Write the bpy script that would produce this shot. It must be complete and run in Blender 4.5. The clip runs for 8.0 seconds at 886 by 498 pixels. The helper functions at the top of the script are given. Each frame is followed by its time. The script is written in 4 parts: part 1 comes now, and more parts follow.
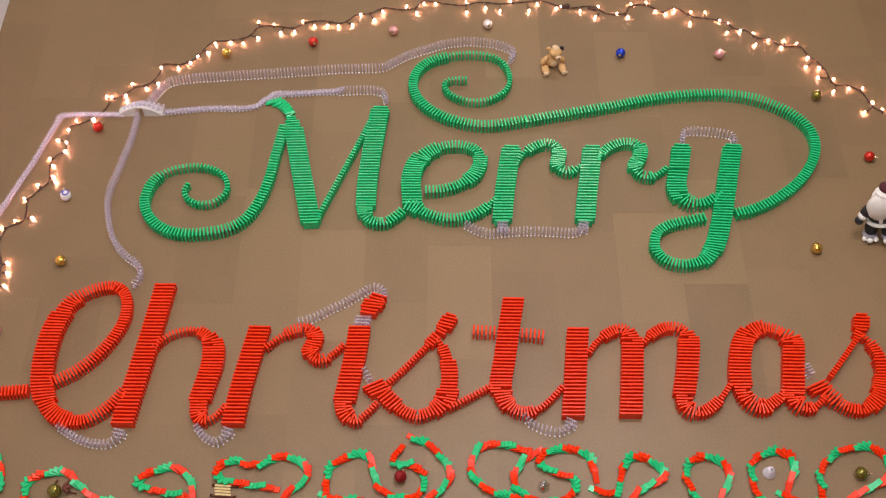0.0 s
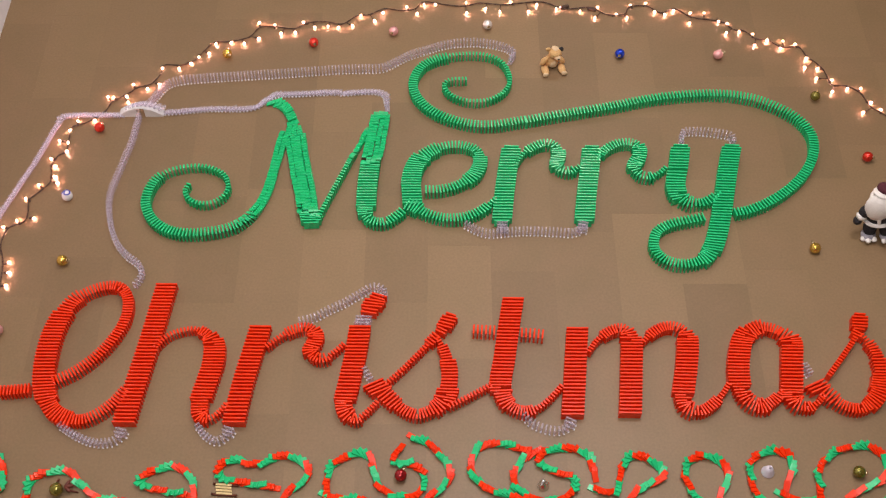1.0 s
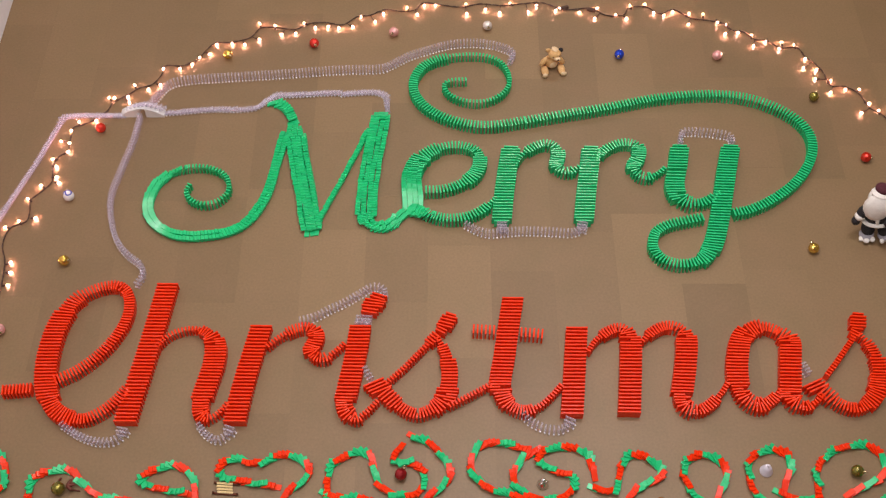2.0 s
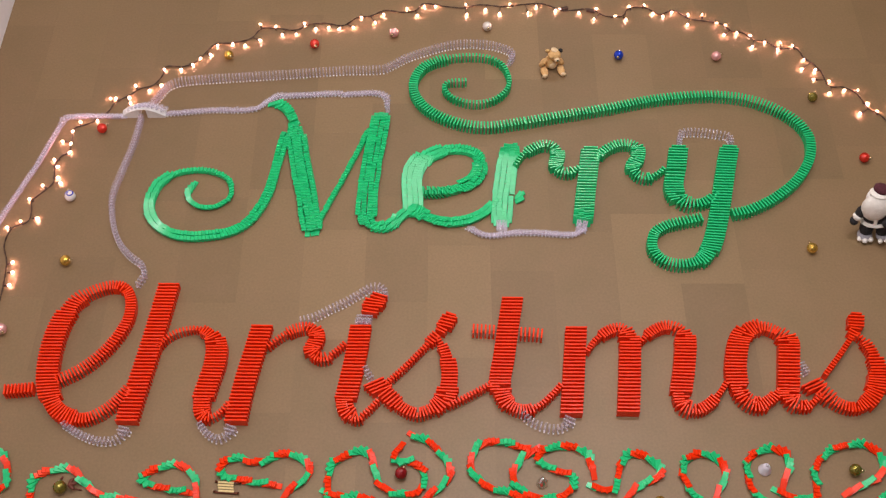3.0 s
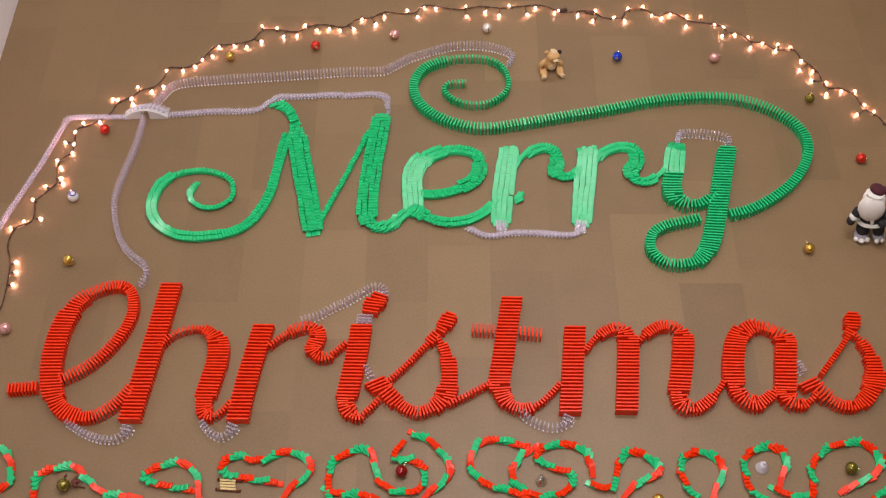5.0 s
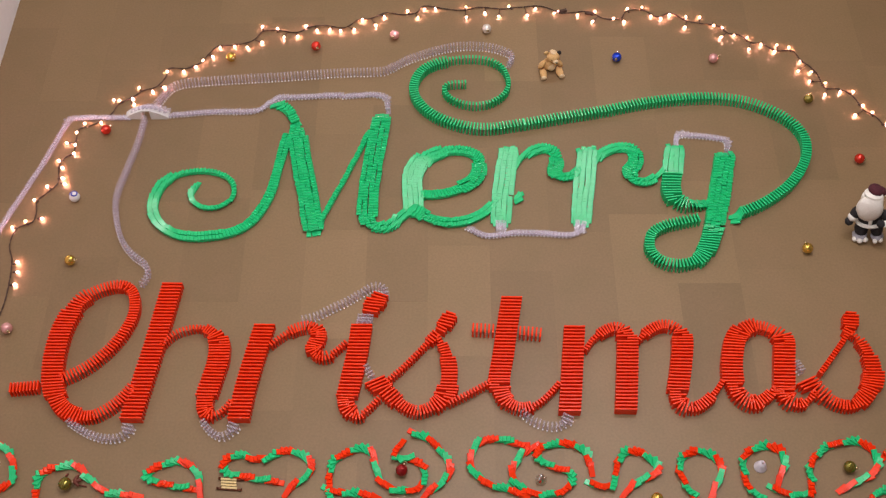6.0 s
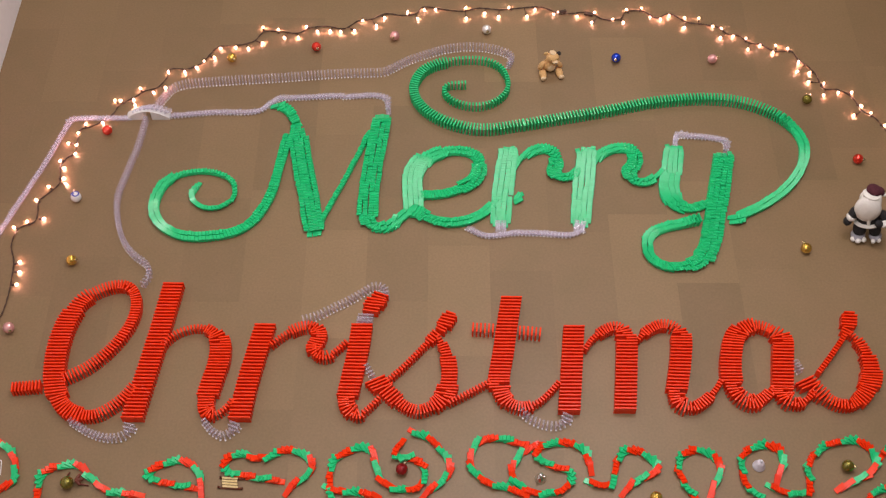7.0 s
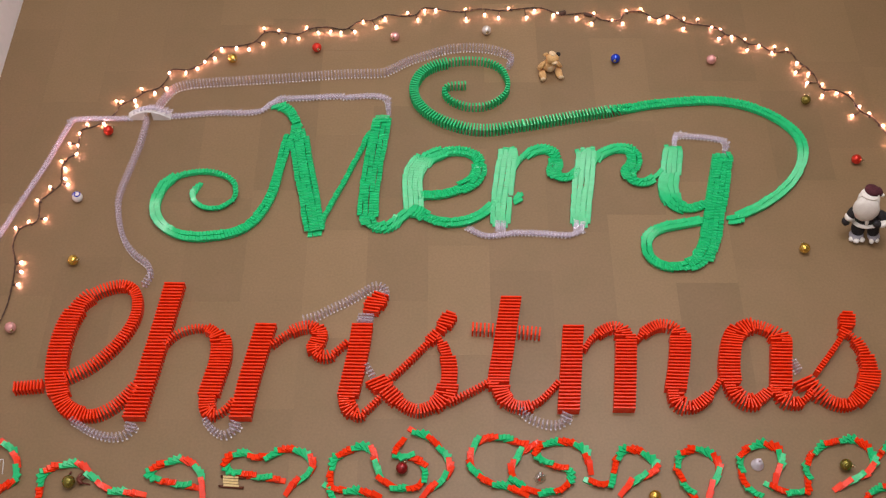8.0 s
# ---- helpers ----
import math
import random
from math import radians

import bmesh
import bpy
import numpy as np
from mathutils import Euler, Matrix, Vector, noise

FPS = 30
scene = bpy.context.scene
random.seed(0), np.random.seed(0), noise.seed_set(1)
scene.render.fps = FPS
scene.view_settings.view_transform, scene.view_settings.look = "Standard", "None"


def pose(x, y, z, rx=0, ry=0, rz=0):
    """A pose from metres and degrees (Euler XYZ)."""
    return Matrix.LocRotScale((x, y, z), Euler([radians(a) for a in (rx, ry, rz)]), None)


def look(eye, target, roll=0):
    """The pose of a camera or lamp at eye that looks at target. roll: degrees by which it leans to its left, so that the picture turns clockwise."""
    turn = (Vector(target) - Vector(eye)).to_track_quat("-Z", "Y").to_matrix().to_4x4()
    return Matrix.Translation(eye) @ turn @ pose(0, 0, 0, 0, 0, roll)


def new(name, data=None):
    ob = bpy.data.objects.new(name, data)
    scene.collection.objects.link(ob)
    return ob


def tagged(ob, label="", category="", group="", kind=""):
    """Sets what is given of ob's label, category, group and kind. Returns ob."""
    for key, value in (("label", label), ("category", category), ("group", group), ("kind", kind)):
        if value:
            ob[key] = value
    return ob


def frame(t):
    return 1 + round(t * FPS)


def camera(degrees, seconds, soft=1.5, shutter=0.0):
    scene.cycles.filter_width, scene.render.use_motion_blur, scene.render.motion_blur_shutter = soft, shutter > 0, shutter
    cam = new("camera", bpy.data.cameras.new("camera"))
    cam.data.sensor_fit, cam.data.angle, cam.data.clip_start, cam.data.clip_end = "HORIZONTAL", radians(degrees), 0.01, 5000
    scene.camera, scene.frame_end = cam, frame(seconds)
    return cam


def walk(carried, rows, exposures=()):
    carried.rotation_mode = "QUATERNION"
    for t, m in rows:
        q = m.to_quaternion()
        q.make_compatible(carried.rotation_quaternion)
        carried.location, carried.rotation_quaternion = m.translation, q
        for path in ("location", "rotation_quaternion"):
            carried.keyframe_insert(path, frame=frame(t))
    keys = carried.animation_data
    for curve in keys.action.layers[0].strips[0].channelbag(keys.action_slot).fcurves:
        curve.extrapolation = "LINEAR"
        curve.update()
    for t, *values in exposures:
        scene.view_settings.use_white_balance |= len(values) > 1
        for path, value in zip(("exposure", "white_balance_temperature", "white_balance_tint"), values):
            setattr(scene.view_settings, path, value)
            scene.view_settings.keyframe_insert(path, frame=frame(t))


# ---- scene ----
# A hall floor with a domino greeting, seen from a balcony: the camera backs slowly away.
cam = camera(42.2, 8.0, soft=1.25)
TILT = radians(55.0)


def eye_at(t):
    d = 5.46 * (1 + 0.0325 * (t - 4) / 8)
    return (0, -d * math.cos(TILT), d * math.sin(TILT))


walk(cam, [(t, look(eye_at(t), (0, 0, 0))) for t in (0, 2, 4, 6, 8)],
     exposures=[(0, -0.23), (1.5, -0.26), (3.5, -0.31), (8, -0.38)])

# ---- light ----
world = bpy.data.worlds.new("world")
world.use_nodes = True
scene.world = world
world.node_tree.nodes["Background"].inputs[0].default_value = (1.0, 0.9, 0.8, 1)
world.node_tree.nodes["Background"].inputs[1].default_value = 0.25


def area(name, m, sx, sy, watts, colour):
    lamp = bpy.data.lights.new(name, "AREA")
    lamp.shape, lamp.size, lamp.size_y = "RECTANGLE", sx, sy
    lamp.energy, lamp.color = watts, colour
    ob = new(name, lamp)
    ob.matrix_world = m
    return ob


# unseen ceiling panels: some placed by gloss and sheen, others added to balance brightness
WARM, NEUTRAL, COOL = (1.0, 0.88, 0.74), (1.0, 0.96, 0.96), (1.0, 0.92, 0.97)
PANELS = ((-1.6, -0.9, 57, (1.0, 0.93, 0.86)), (0.0, -0.9, 48, NEUTRAL), (1.6, -0.9, 60, NEUTRAL),
          (-1.1, 1.6, 20, WARM), (1.0, 1.0, 126, COOL), (2.9, 1.6, 26, WARM),
          (-1.2, 5.3, 46, WARM), (1.4, 5.3, 86, WARM),
          (-1.0, -3.9, 44, NEUTRAL), (1.0, -3.9, 42, NEUTRAL))
for px, py, watts, tint in PANELS:
    area("unseen_ceiling_lamp", pose(px, py, 5.9), 1.2, 0.6, watts, tint)

# ---- materials ----


def material(name):
    m = bpy.data.materials.new(name)
    m.use_nodes = True
    return m, m.node_tree.nodes, m.node_tree.links, m.node_tree.nodes["Principled BSDF"]


def noise_tex(nodes, links, scale, detail=3, coord="Object"):
    c = nodes.new("ShaderNodeTexCoord")
    n = nodes.new("ShaderNodeTexNoise")
    n.inputs["Scale"].default_value, n.inputs["Detail"].default_value = scale, detail
    links.new(c.outputs[coord], n.inputs["Vector"])
    return n


def mixed(nodes, links, fac, a, b, low=0.3, high=0.7):
    ramp = nodes.new("ShaderNodeValToRGB")
    ramp.color_ramp.elements[0].position, ramp.color_ramp.elements[1].position = low, high
    ramp.color_ramp.elements[0].color, ramp.color_ramp.elements[1].color = (*a, 1), (*b, 1)
    links.new(fac, ramp.inputs[0])
    return ramp.outputs[0]


def bump(nodes, links, bsdf, height, strength, distance):
    b = nodes.new("ShaderNodeBump")
    b.inputs["Strength"].default_value, b.inputs["Distance"].default_value = strength, distance
    links.new(height, b.inputs["Height"])
    links.new(b.outputs[0], bsdf.inputs["Normal"])


def plain(name, a, b, rough=0.4, metal=0.0, scale=40, relief=0.0, coat=0.0):
    """Two close tones mixed by noise."""
    m, nodes, links, bsdf = material(name)
    n = noise_tex(nodes, links, scale)
    links.new(mixed(nodes, links, n.outputs["Fac"], a, b), bsdf.inputs["Base Color"])
    bsdf.inputs["Roughness"].default_value, bsdf.inputs["Metallic"].default_value = rough, metal
    bsdf.inputs["Coat Weight"].default_value = coat
    if relief:
        bump(nodes, links, bsdf, n.outputs["Fac"], 0.6, relief)
    return m


def domino_plastic(name, a, b, gloss=0.5):
    """Glossy moulded plastic; each piece a little different."""
    m, nodes, links, bsdf = material(name)
    info = nodes.new("ShaderNodeObjectInfo")
    links.new(mixed(nodes, links, info.outputs["Random"], a, b, 0.0, 1.0), bsdf.inputs["Base Color"])
    n = noise_tex(nodes, links, 220)
    bump(nodes, links, bsdf, n.outputs["Fac"], 0.15, 0.0004)
    bsdf.inputs["Roughness"].default_value = 0.25
    bsdf.inputs["Specular IOR Level"].default_value = gloss
    return m


GREEN = domino_plastic("green_plastic", (0.016, 0.55, 0.200), (0.023, 0.62, 0.235))
RED = domino_plastic("red_plastic", (0.89, 0.034, 0.003), (0.95, 0.045, 0.005), 0.44)


def clear_plastic(name, cover, rough):
    """See-through moulded plastic; cover: how much of it is milky."""
    m, nodes, links, bsdf = material(name)
    see = nodes.new("ShaderNodeBsdfTransparent")
    see.inputs[0].default_value = (0.94, 0.93, 0.96, 1)
    bsdf.inputs["Base Color"].default_value = (0.94, 0.87, 0.99, 1)
    bsdf.inputs["Roughness"].default_value = rough
    mix = nodes.new("ShaderNodeMixShader")
    mix.inputs[0].default_value = cover
    links.new(see.outputs[0], mix.inputs[1])
    links.new(bsdf.outputs[0], mix.inputs[2])
    links.new(mix.outputs[0], nodes["Material Output"].inputs["Surface"])
    n = noise_tex(nodes, links, 160)
    bump(nodes, links, bsdf, n.outputs["Fac"], 0.1, 0.0003)
    return m


CLEAR = clear_plastic("clear_plastic", 0.23, 0.1)
# the edges are milkier than the faces
CLEAR_EDGE = clear_plastic("milky_plastic_edge", 0.36, 0.25)
# plain white that stands in for the glint at a clear domino's base
BASE_GLINT = plain("painted_base_glint", (0.92, 0.91, 0.92), (0.96, 0.95, 0.96), 0.15, scale=200)


def floor_material(name, a, b):
    m, nodes, links, bsdf = material(name)
    info = nodes.new("ShaderNodeObjectInfo")
    tone = mixed(nodes, links, info.outputs["Random"], a, b, 0.0, 1.0)
    where = nodes.new("ShaderNodeNewGeometry")
    fine, broad, patch = (nodes.new("ShaderNodeTexNoise") for _ in range(3))
    for tex, scale, detail in ((fine, 90, 5), (broad, 2.2, 3), (patch, 5.5, 4)):
        tex.inputs["Scale"].default_value, tex.inputs["Detail"].default_value = scale, detail
        links.new(where.outputs["Position"], tex.inputs["Vector"])
    mul = nodes.new("ShaderNodeMix")
    mul.data_type, mul.blend_type = "RGBA", "MULTIPLY"
    mul.inputs[0].default_value = 1.0
    links.new(tone, mul.inputs[6])
    links.new(mixed(nodes, links, fine.outputs["Fac"], (0.90, 0.90, 0.90), (1.05, 1.05, 1.05)), mul.inputs[7])
    wear = nodes.new("ShaderNodeMix")
    wear.data_type, wear.blend_type = "RGBA", "MULTIPLY"
    wear.inputs[0].default_value = 1.0
    links.new(mul.outputs[2], wear.inputs[6])
    links.new(mixed(nodes, links, patch.outputs["Fac"], (0.95, 0.965, 0.94), (1.03, 1.02, 1.04)), wear.inputs[7])
    links.new(wear.outputs[2], bsdf.inputs["Base Color"])
    rough = nodes.new("ShaderNodeMapRange")
    rough.inputs["To Min"].default_value, rough.inputs["To Max"].default_value = 0.38, 0.50
    links.new(broad.outputs["Fac"], rough.inputs[0])
    links.new(rough.outputs[0], bsdf.inputs["Roughness"])
    bsdf.inputs["Specular IOR Level"].default_value = 0.45
    bump(nodes, links, bsdf, fine.outputs["Fac"], 0.2, 0.0004)
    return m


FLOOR = floor_material("vinyl_tile", (0.224, 0.142, 0.0725), (0.256, 0.164, 0.0835))
PALE_TILE = floor_material("pale_vinyl_tile", (0.266, 0.171, 0.087), (0.274, 0.176, 0.090))
DARK_TILE = floor_material("dark_vinyl_tile", (0.217, 0.139, 0.0715), (0.226, 0.145, 0.0745))
# dark beige, so that the unseen walls bounce little light
DULL = plain("low_bounce_beige", (0.20, 0.16, 0.12), (0.24, 0.19, 0.15), 0.7, scale=30, relief=0.0006)
WALL = plain("white_wall_paint", (0.90, 0.88, 0.93), (0.94, 0.92, 0.97), 0.6, scale=30, relief=0.0006)
# darkened as well, to hold back bounce from the unseen ceiling
CEILING = plain("low_bounce_ceiling", (0.34, 0.31, 0.28), (0.40, 0.37, 0.33), 0.8, scale=60, relief=0.001)

# ---- building helpers ----


def link_mesh(name, bm, mat):
    me = bpy.data.meshes.new(name)
    bm.to_mesh(me)
    bm.free()
    for one in (mat if isinstance(mat, (list, tuple)) else [mat]):
        me.materials.append(one)
    return new(name, me)


def part(name, bm, mat, parent, label=""):
    ob = link_mesh(name, bm, mat)
    ob.parent = parent
    return tagged(ob, label)


def smooth(bm):
    for face in bm.faces:
        face.smooth = True
    return bm


def box(bm, x0, x1, y0, y1, z0, z1, bevel=0.0):
    got = bmesh.ops.create_cube(bm, size=1, matrix=Matrix.Translation(((x0 + x1) / 2, (y0 + y1) / 2, (z0 + z1) / 2))
                                @ Matrix.Diagonal((x1 - x0, y1 - y0, z1 - z0, 1)))
    if bevel:
        edges = list({e for v in got["verts"] for e in v.link_edges})
        bmesh.ops.bevel(bm, geom=edges, offset=bevel, segments=1, affect="EDGES")
    return bm


def thing(name, x, y, z=0.0, turn=0.0, **tags):
    ob = new(name)
    ob.empty_display_size = 0.02
    ob.matrix_world = pose(x, y, z, 0, 0, turn)
    return tagged(ob, **tags)


# ---- the hall ----
WEST, EAST, NORTH, SOUTH, TOP = -2.39, 4.6, 9.0, -6.0, 6.0


def slab(name, x0, x1, y0, y1, z0, z1, mat, label):
    bm = box(bmesh.new(), x0, x1, y0, y1, z0, z1)
    return tagged(link_mesh(name, bm, mat), label, "", "", "structure")


floor_ob = slab("floor", WEST - 0.2, EAST + 0.2, SOUTH - 0.2, NORTH + 0.2, -0.2, -0.006, FLOOR, "brown vinyl tile floor of a hall")
slab("wall_west", WEST - 0.2, WEST, SOUTH, NORTH, -0.006, TOP, WALL, "white painted wall")
# three unseen walls and a ceiling, added to enclose the light
slab("unseen_wall_east", EAST, EAST + 0.2, SOUTH, NORTH, -0.006, TOP, DULL, "unseen dark beige wall closing the hall")
slab("unseen_wall_north", WEST - 0.2, EAST + 0.2, NORTH, NORTH + 0.2, -0.006, TOP, DULL, "unseen dark beige wall closing the hall")
slab("unseen_wall_south", WEST - 0.2, EAST + 0.2, SOUTH - 0.2, SOUTH, -0.006, TOP, DULL, "unseen dark beige wall closing the hall")
slab("ceiling", WEST - 0.2, EAST + 0.2, SOUTH - 0.2, NORTH + 0.2, TOP, TOP + 0.2, CEILING, "unseen plain ceiling closing the hall")

# ---- dominoes ----
LONG, WIDE, THICK = 0.048, 0.024, 0.0076


def domino_mesh(name, mat):
    """Stands on its leading bottom edge, which is the origin; falls towards +y."""
    # clear ones get a white block below the body, a built-in base glint
    glint_height = 0.0060 if mat is CLEAR else 0.0
    bm = box(bmesh.new(), -WIDE / 2, WIDE / 2, -THICK, 0, glint_height, LONG, 0.0006)
    if glint_height:
        box(bm, 0.0080, 0.0142, -THICK + 0.0004, -0.0004, 0.0002, glint_height - 0.0002)
    me = bpy.data.meshes.new(name)
    bm.to_mesh(me)
    bm.free()
    me.materials.append(mat)
    if mat is CLEAR:
        me.materials.append(CLEAR_EDGE)
        me.materials.append(BASE_GLINT)
        for face in me.polygons:
            if max(abs(v) for v in face.normal) < 0.9:
                face.material_index = 1
            if face.center.z < glint_height:
                face.material_index = 2
    return me


MESH = {"green": domino_mesh("green_domino", GREEN), "red": domino_mesh("red_domino", RED), "clear": domino_mesh("clear_domino", CLEAR)}
MOVES = []
THINGS = {}
rng = random.Random(4)


def spline(points, step=0.002):
    """An even walk along a smooth curve through the points: places, and each point's own length along it."""
    p = [Vector(q) for q in points]
    ends = [p[0] * 2 - p[1]] + p + [p[-1] * 2 - p[-2]]
    out, marks, run_length = [p[0]], [0.0], 0.0
    for k in range(len(p) - 1):
        a, b, c, d = ends[k:k + 4]
        n = max(4, int((c - b).length / step))
        for i in range(1, n + 1):
            t = i / n
            q = 0.5 * (2 * b + (c - a) * t + (2 * a - 5 * b + 4 * c - d) * t * t + (3 * b - a - 3 * c + d) * t ** 3)
            run_length += (q - out[-1]).length
            out.append(q)
        marks.append(run_length)
    return out, marks


def fall_pose(place, heading, tilt):
    """A domino at a place that faces heading (radians) and is tipped over by tilt degrees."""
    return (Matrix.Translation((place[0], place[1], 0)) @ Matrix.Rotation(heading - math.pi / 2, 4, "Z")
            @ Matrix.Rotation(radians(-tilt), 4, "X"))


def run(key, colour, points, cols, pitch, times=(), fallen=False, kick=0.0, fan=None, trim="both"):
    """A line of dominoes, one to four abreast, along a curve. times: when the wave passes points of the curve.
    kick: a share of the length at which the outer dominoes are knocked aside.
    fan: (from, to, degrees, metres), a stretch of the length that ends up splayed outwards.
    trim: the ends at which a green row of four loses one."""
    owner = THINGS[key]
    base = owner.matrix_world.translation
    line, marks = spline(points)
    length = np.concatenate([[0], np.cumsum([(b - a).length for a, b in zip(line, line[1:])])])
    xs, ys = np.array([q.x for q in line]), np.array([q.y for q in line])
    if isinstance(cols, int):
        cols = [cols] * len(points)
    # narrow stretches of the red letters stand closer together than wide ones
    close = [1.13 if colour == "red" and np.interp(q, marks, cols) < 2.5 else 1.0 for q in length]
    # the wide bends of the letters take extra dominoes along their outer side
    way_at = np.unwrap(np.arctan2(np.gradient(ys), np.gradient(xs)))
    bend = np.convolve(np.gradient(way_at, length), np.ones(15) / 15, "same")
    width = np.interp(length, marks, cols)
    splay = np.where((width > 1.5) & (colour in ("red", "green")), np.clip(np.abs(bend) * width * 0.012, 0, 0.8), 0)
    close = np.array(close) * (1 + 0.9 * splay)
    dense = np.concatenate([[0], np.cumsum(np.diff(length) * close[1:])])
    count = max(2, int(round(dense[-1] / pitch)) + 1)
    for k in range(count):
        s = float(np.interp(dense[-1] * k / (count - 1), dense, length))
        x, y = np.interp(s, length, xs), np.interp(s, length, ys)
        ahead = min(s + 0.012, length[-1])
        back = max(s - 0.012, 0)
        way = Vector((np.interp(ahead, length, xs) - np.interp(back, length, xs), np.interp(ahead, length, ys) - np.interp(back, length, ys))).normalized()
        n = int(round(np.interp(s, marks, cols)))
        if colour == "green" and n == 4 and k in {"both": (0, count - 1), "last": (count - 1,)}.get(trim, ()):
            n = 3
        heading = math.atan2(way.y, way.x)
        if n >= 2 and max(cols) > 2:
            straight = math.copysign(math.pi / 2, way.y)
            away = (heading - straight + math.pi) % (2 * math.pi) - math.pi
            # wide rows keep facing along the stem, narrow ones follow the curve
            heading = straight + away * min(1, abs(away) / radians({2: 30, 3: 48}.get(n, 75)))
        start = None
        if times:
            start = float(np.interp(s, [marks[i] for i, _ in times], [t for _, t in times]))
        side = Vector((math.sin(heading), -math.cos(heading)))
        last = k == count - 1
        tight = float(np.interp(s, length, splay)) > 0.3 and k % 2
        for c in range(n):
            if tight and (c - (n - 1) / 2) * np.interp(s, length, bend) < 0:
                continue
            off = (c - (n - 1) / 2) * 0.0241 + rng.uniform(-0.0001, 0.0001)
            wob = rng.uniform(-0.0004, 0.0004)
            place = (x + side.x * off + math.cos(heading) * wob - base.x, y + side.y * off + math.sin(heading) * wob - base.y)
            turn = heading + radians(rng.uniform(-0.8, 0.8))
            slope = math.degrees(math.asin(min(0.9, THICK / pitch))) + rng.uniform(-0.6, 0.6)
            slope = 0 if last else slope
            tint = colour
            if colour == "mixed":
                tint = ("red", "green")[(k // 4) % 2]
            ob = new("domino", MESH[tint])
            ob.parent = owner
            if fallen:
                spread = rng.uniform(-0.002, 0.002)
                place = (place[0] + side.x * spread, place[1] + side.y * spread)
            up = fall_pose(place, turn, 0)
            drift = (c - (n - 1) / 2) * 0.0018 + 0.0056 * noise.noise((s * 6, c * 5.3, len(line) * 0.37))
            slip = 0.007 * noise.cell((math.floor(s * 11 + c * 2.7), c * 3.1, len(line))) - 0.0035 if n > 2 else 0.0
            lying = (place[0] + side.x * drift + math.cos(heading) * slip, place[1] + side.y * drift + math.sin(heading) * slip)
            yaw = radians(rng.gauss(0, 2.5 if n == 1 else 1.8))
            if fallen:
                yaw += radians((k % 4 - 1.5) * 11 + rng.uniform(-4, 4) if tint == "green" else rng.uniform(-5, 5))
            elif n >= 3 and count - k < 3:
                yaw += radians(rng.gauss(0, 9))
            if kick and c == n - 1 and abs(k / (count - 1) - kick) < 0.06:
                yaw += radians(-40 if k % 2 else -72)
                lying = (lying[0] + side.x * 0.022, lying[1] + side.y * 0.022)
            if fan and fan[0] < k / (count - 1) < fan[1]:
                yaw += radians(fan[2] + rng.uniform(-9, 9))
                lying = (lying[0] + side.x * fan[3], lying[1] + side.y * fan[3])
            down = fall_pose(lying, turn + yaw, 90 - slope)
            if fallen or (start is not None and start <= -0.2):
                ob.matrix_basis = down
            else:
                ob.matrix_basis = up
                if start is not None and start < 8.08:
                    begin = start - 0.1 + (c - (n - 1) / 2) * 0.012 * (1 if k % 7 < 4 else -1)
                    MOVES.append((ob, begin, place, lying, turn, yaw, 90 - slope))


def domino_thing(key, name, x, y, label, category, group):
    THINGS[key] = thing(name, x, y, 0, 0, label=label, category=category, group=group)


domino_thing("M", "domino_letter", -0.797, 0.721, "green plastic dominoes forming a toppling letter M", "domino letter", "green domino letters")
run("M", "green", [(-0.797, 0.721), (-0.824, 0.534), (-0.844, 0.382), (-0.881, 0.248), (-0.936, 0.147), (-1.018, 0.091), (-1.148, 0.065), (-1.261, 0.071), (-1.347, 0.114), (-1.406, 0.187), (-1.426, 0.271), (-1.401, 0.375), (-1.330, 0.441), (-1.231, 0.466), (-1.147, 0.459), (-1.073, 0.420), (-1.042, 0.357), (-1.046, 0.299), (-1.095, 0.248), (-1.161, 0.237), (-1.219, 0.265), (-1.244, 0.312), (-1.231, 0.357)],
    [2, 2, 2, 2, 2, 2, 2, 2, 2, 2, 2, 2, 1, 1, 1, 1, 1, 1, 1, 1, 1, 1, 1], 0.0178, times=[(0, 0.33), (2, 0.67), (3, 0.87), (4, 1.0), (5, 1.1), (6, 1.25), (8, 1.46), (10, 1.70), (13, 2.05), (22, 2.78)])
run("M", "green", [(-0.905, 0.905), (-0.852, 0.905), (-0.806, 0.871), (-0.772, 0.813)],
    [1, 2, 2, 2], 0.0178, times=[(0, -0.4), (3, 0.0)])
run("M", "green", [(-0.767, 0.785), (-0.743, 0.691), (-0.700, 0.480), (-0.659, 0.288), (-0.623, 0.117)],
    [2, 4, 4, 4, 4], 0.0176, times=[(0, 0.03), (1, 0.22), (4, 1.1)])
run("M", "green", [(-0.371, 0.743), (-0.414, 0.625), (-0.489, 0.427), (-0.572, 0.210), (-0.590, 0.150)],
    1, 0.0176, times=[(0, 0.72), (4, 1.5)])
run("M", "green", [(-0.317, 0.845), (-0.333, 0.717), (-0.356, 0.498), (-0.367, 0.340), (-0.368, 0.231), (-0.372, 0.184), (-0.351, 0.144), (-0.310, 0.127), (-0.268, 0.130), (-0.226, 0.160), (-0.191, 0.194)],
    [4, 4, 4, 4, 4, 3, 2, 2, 2, 2, 2], 0.0176, times=[(0, 0.48), (2, 1.0), (3, 1.2), (5, 1.44), (7, 1.55), (10, 1.80)], fan=(0.79, 0.93, 26, 0.012))
domino_thing("e", "domino_letter", -0.146, 0.244, "green plastic dominoes forming a toppling letter e", "domino letter", "green domino letters")
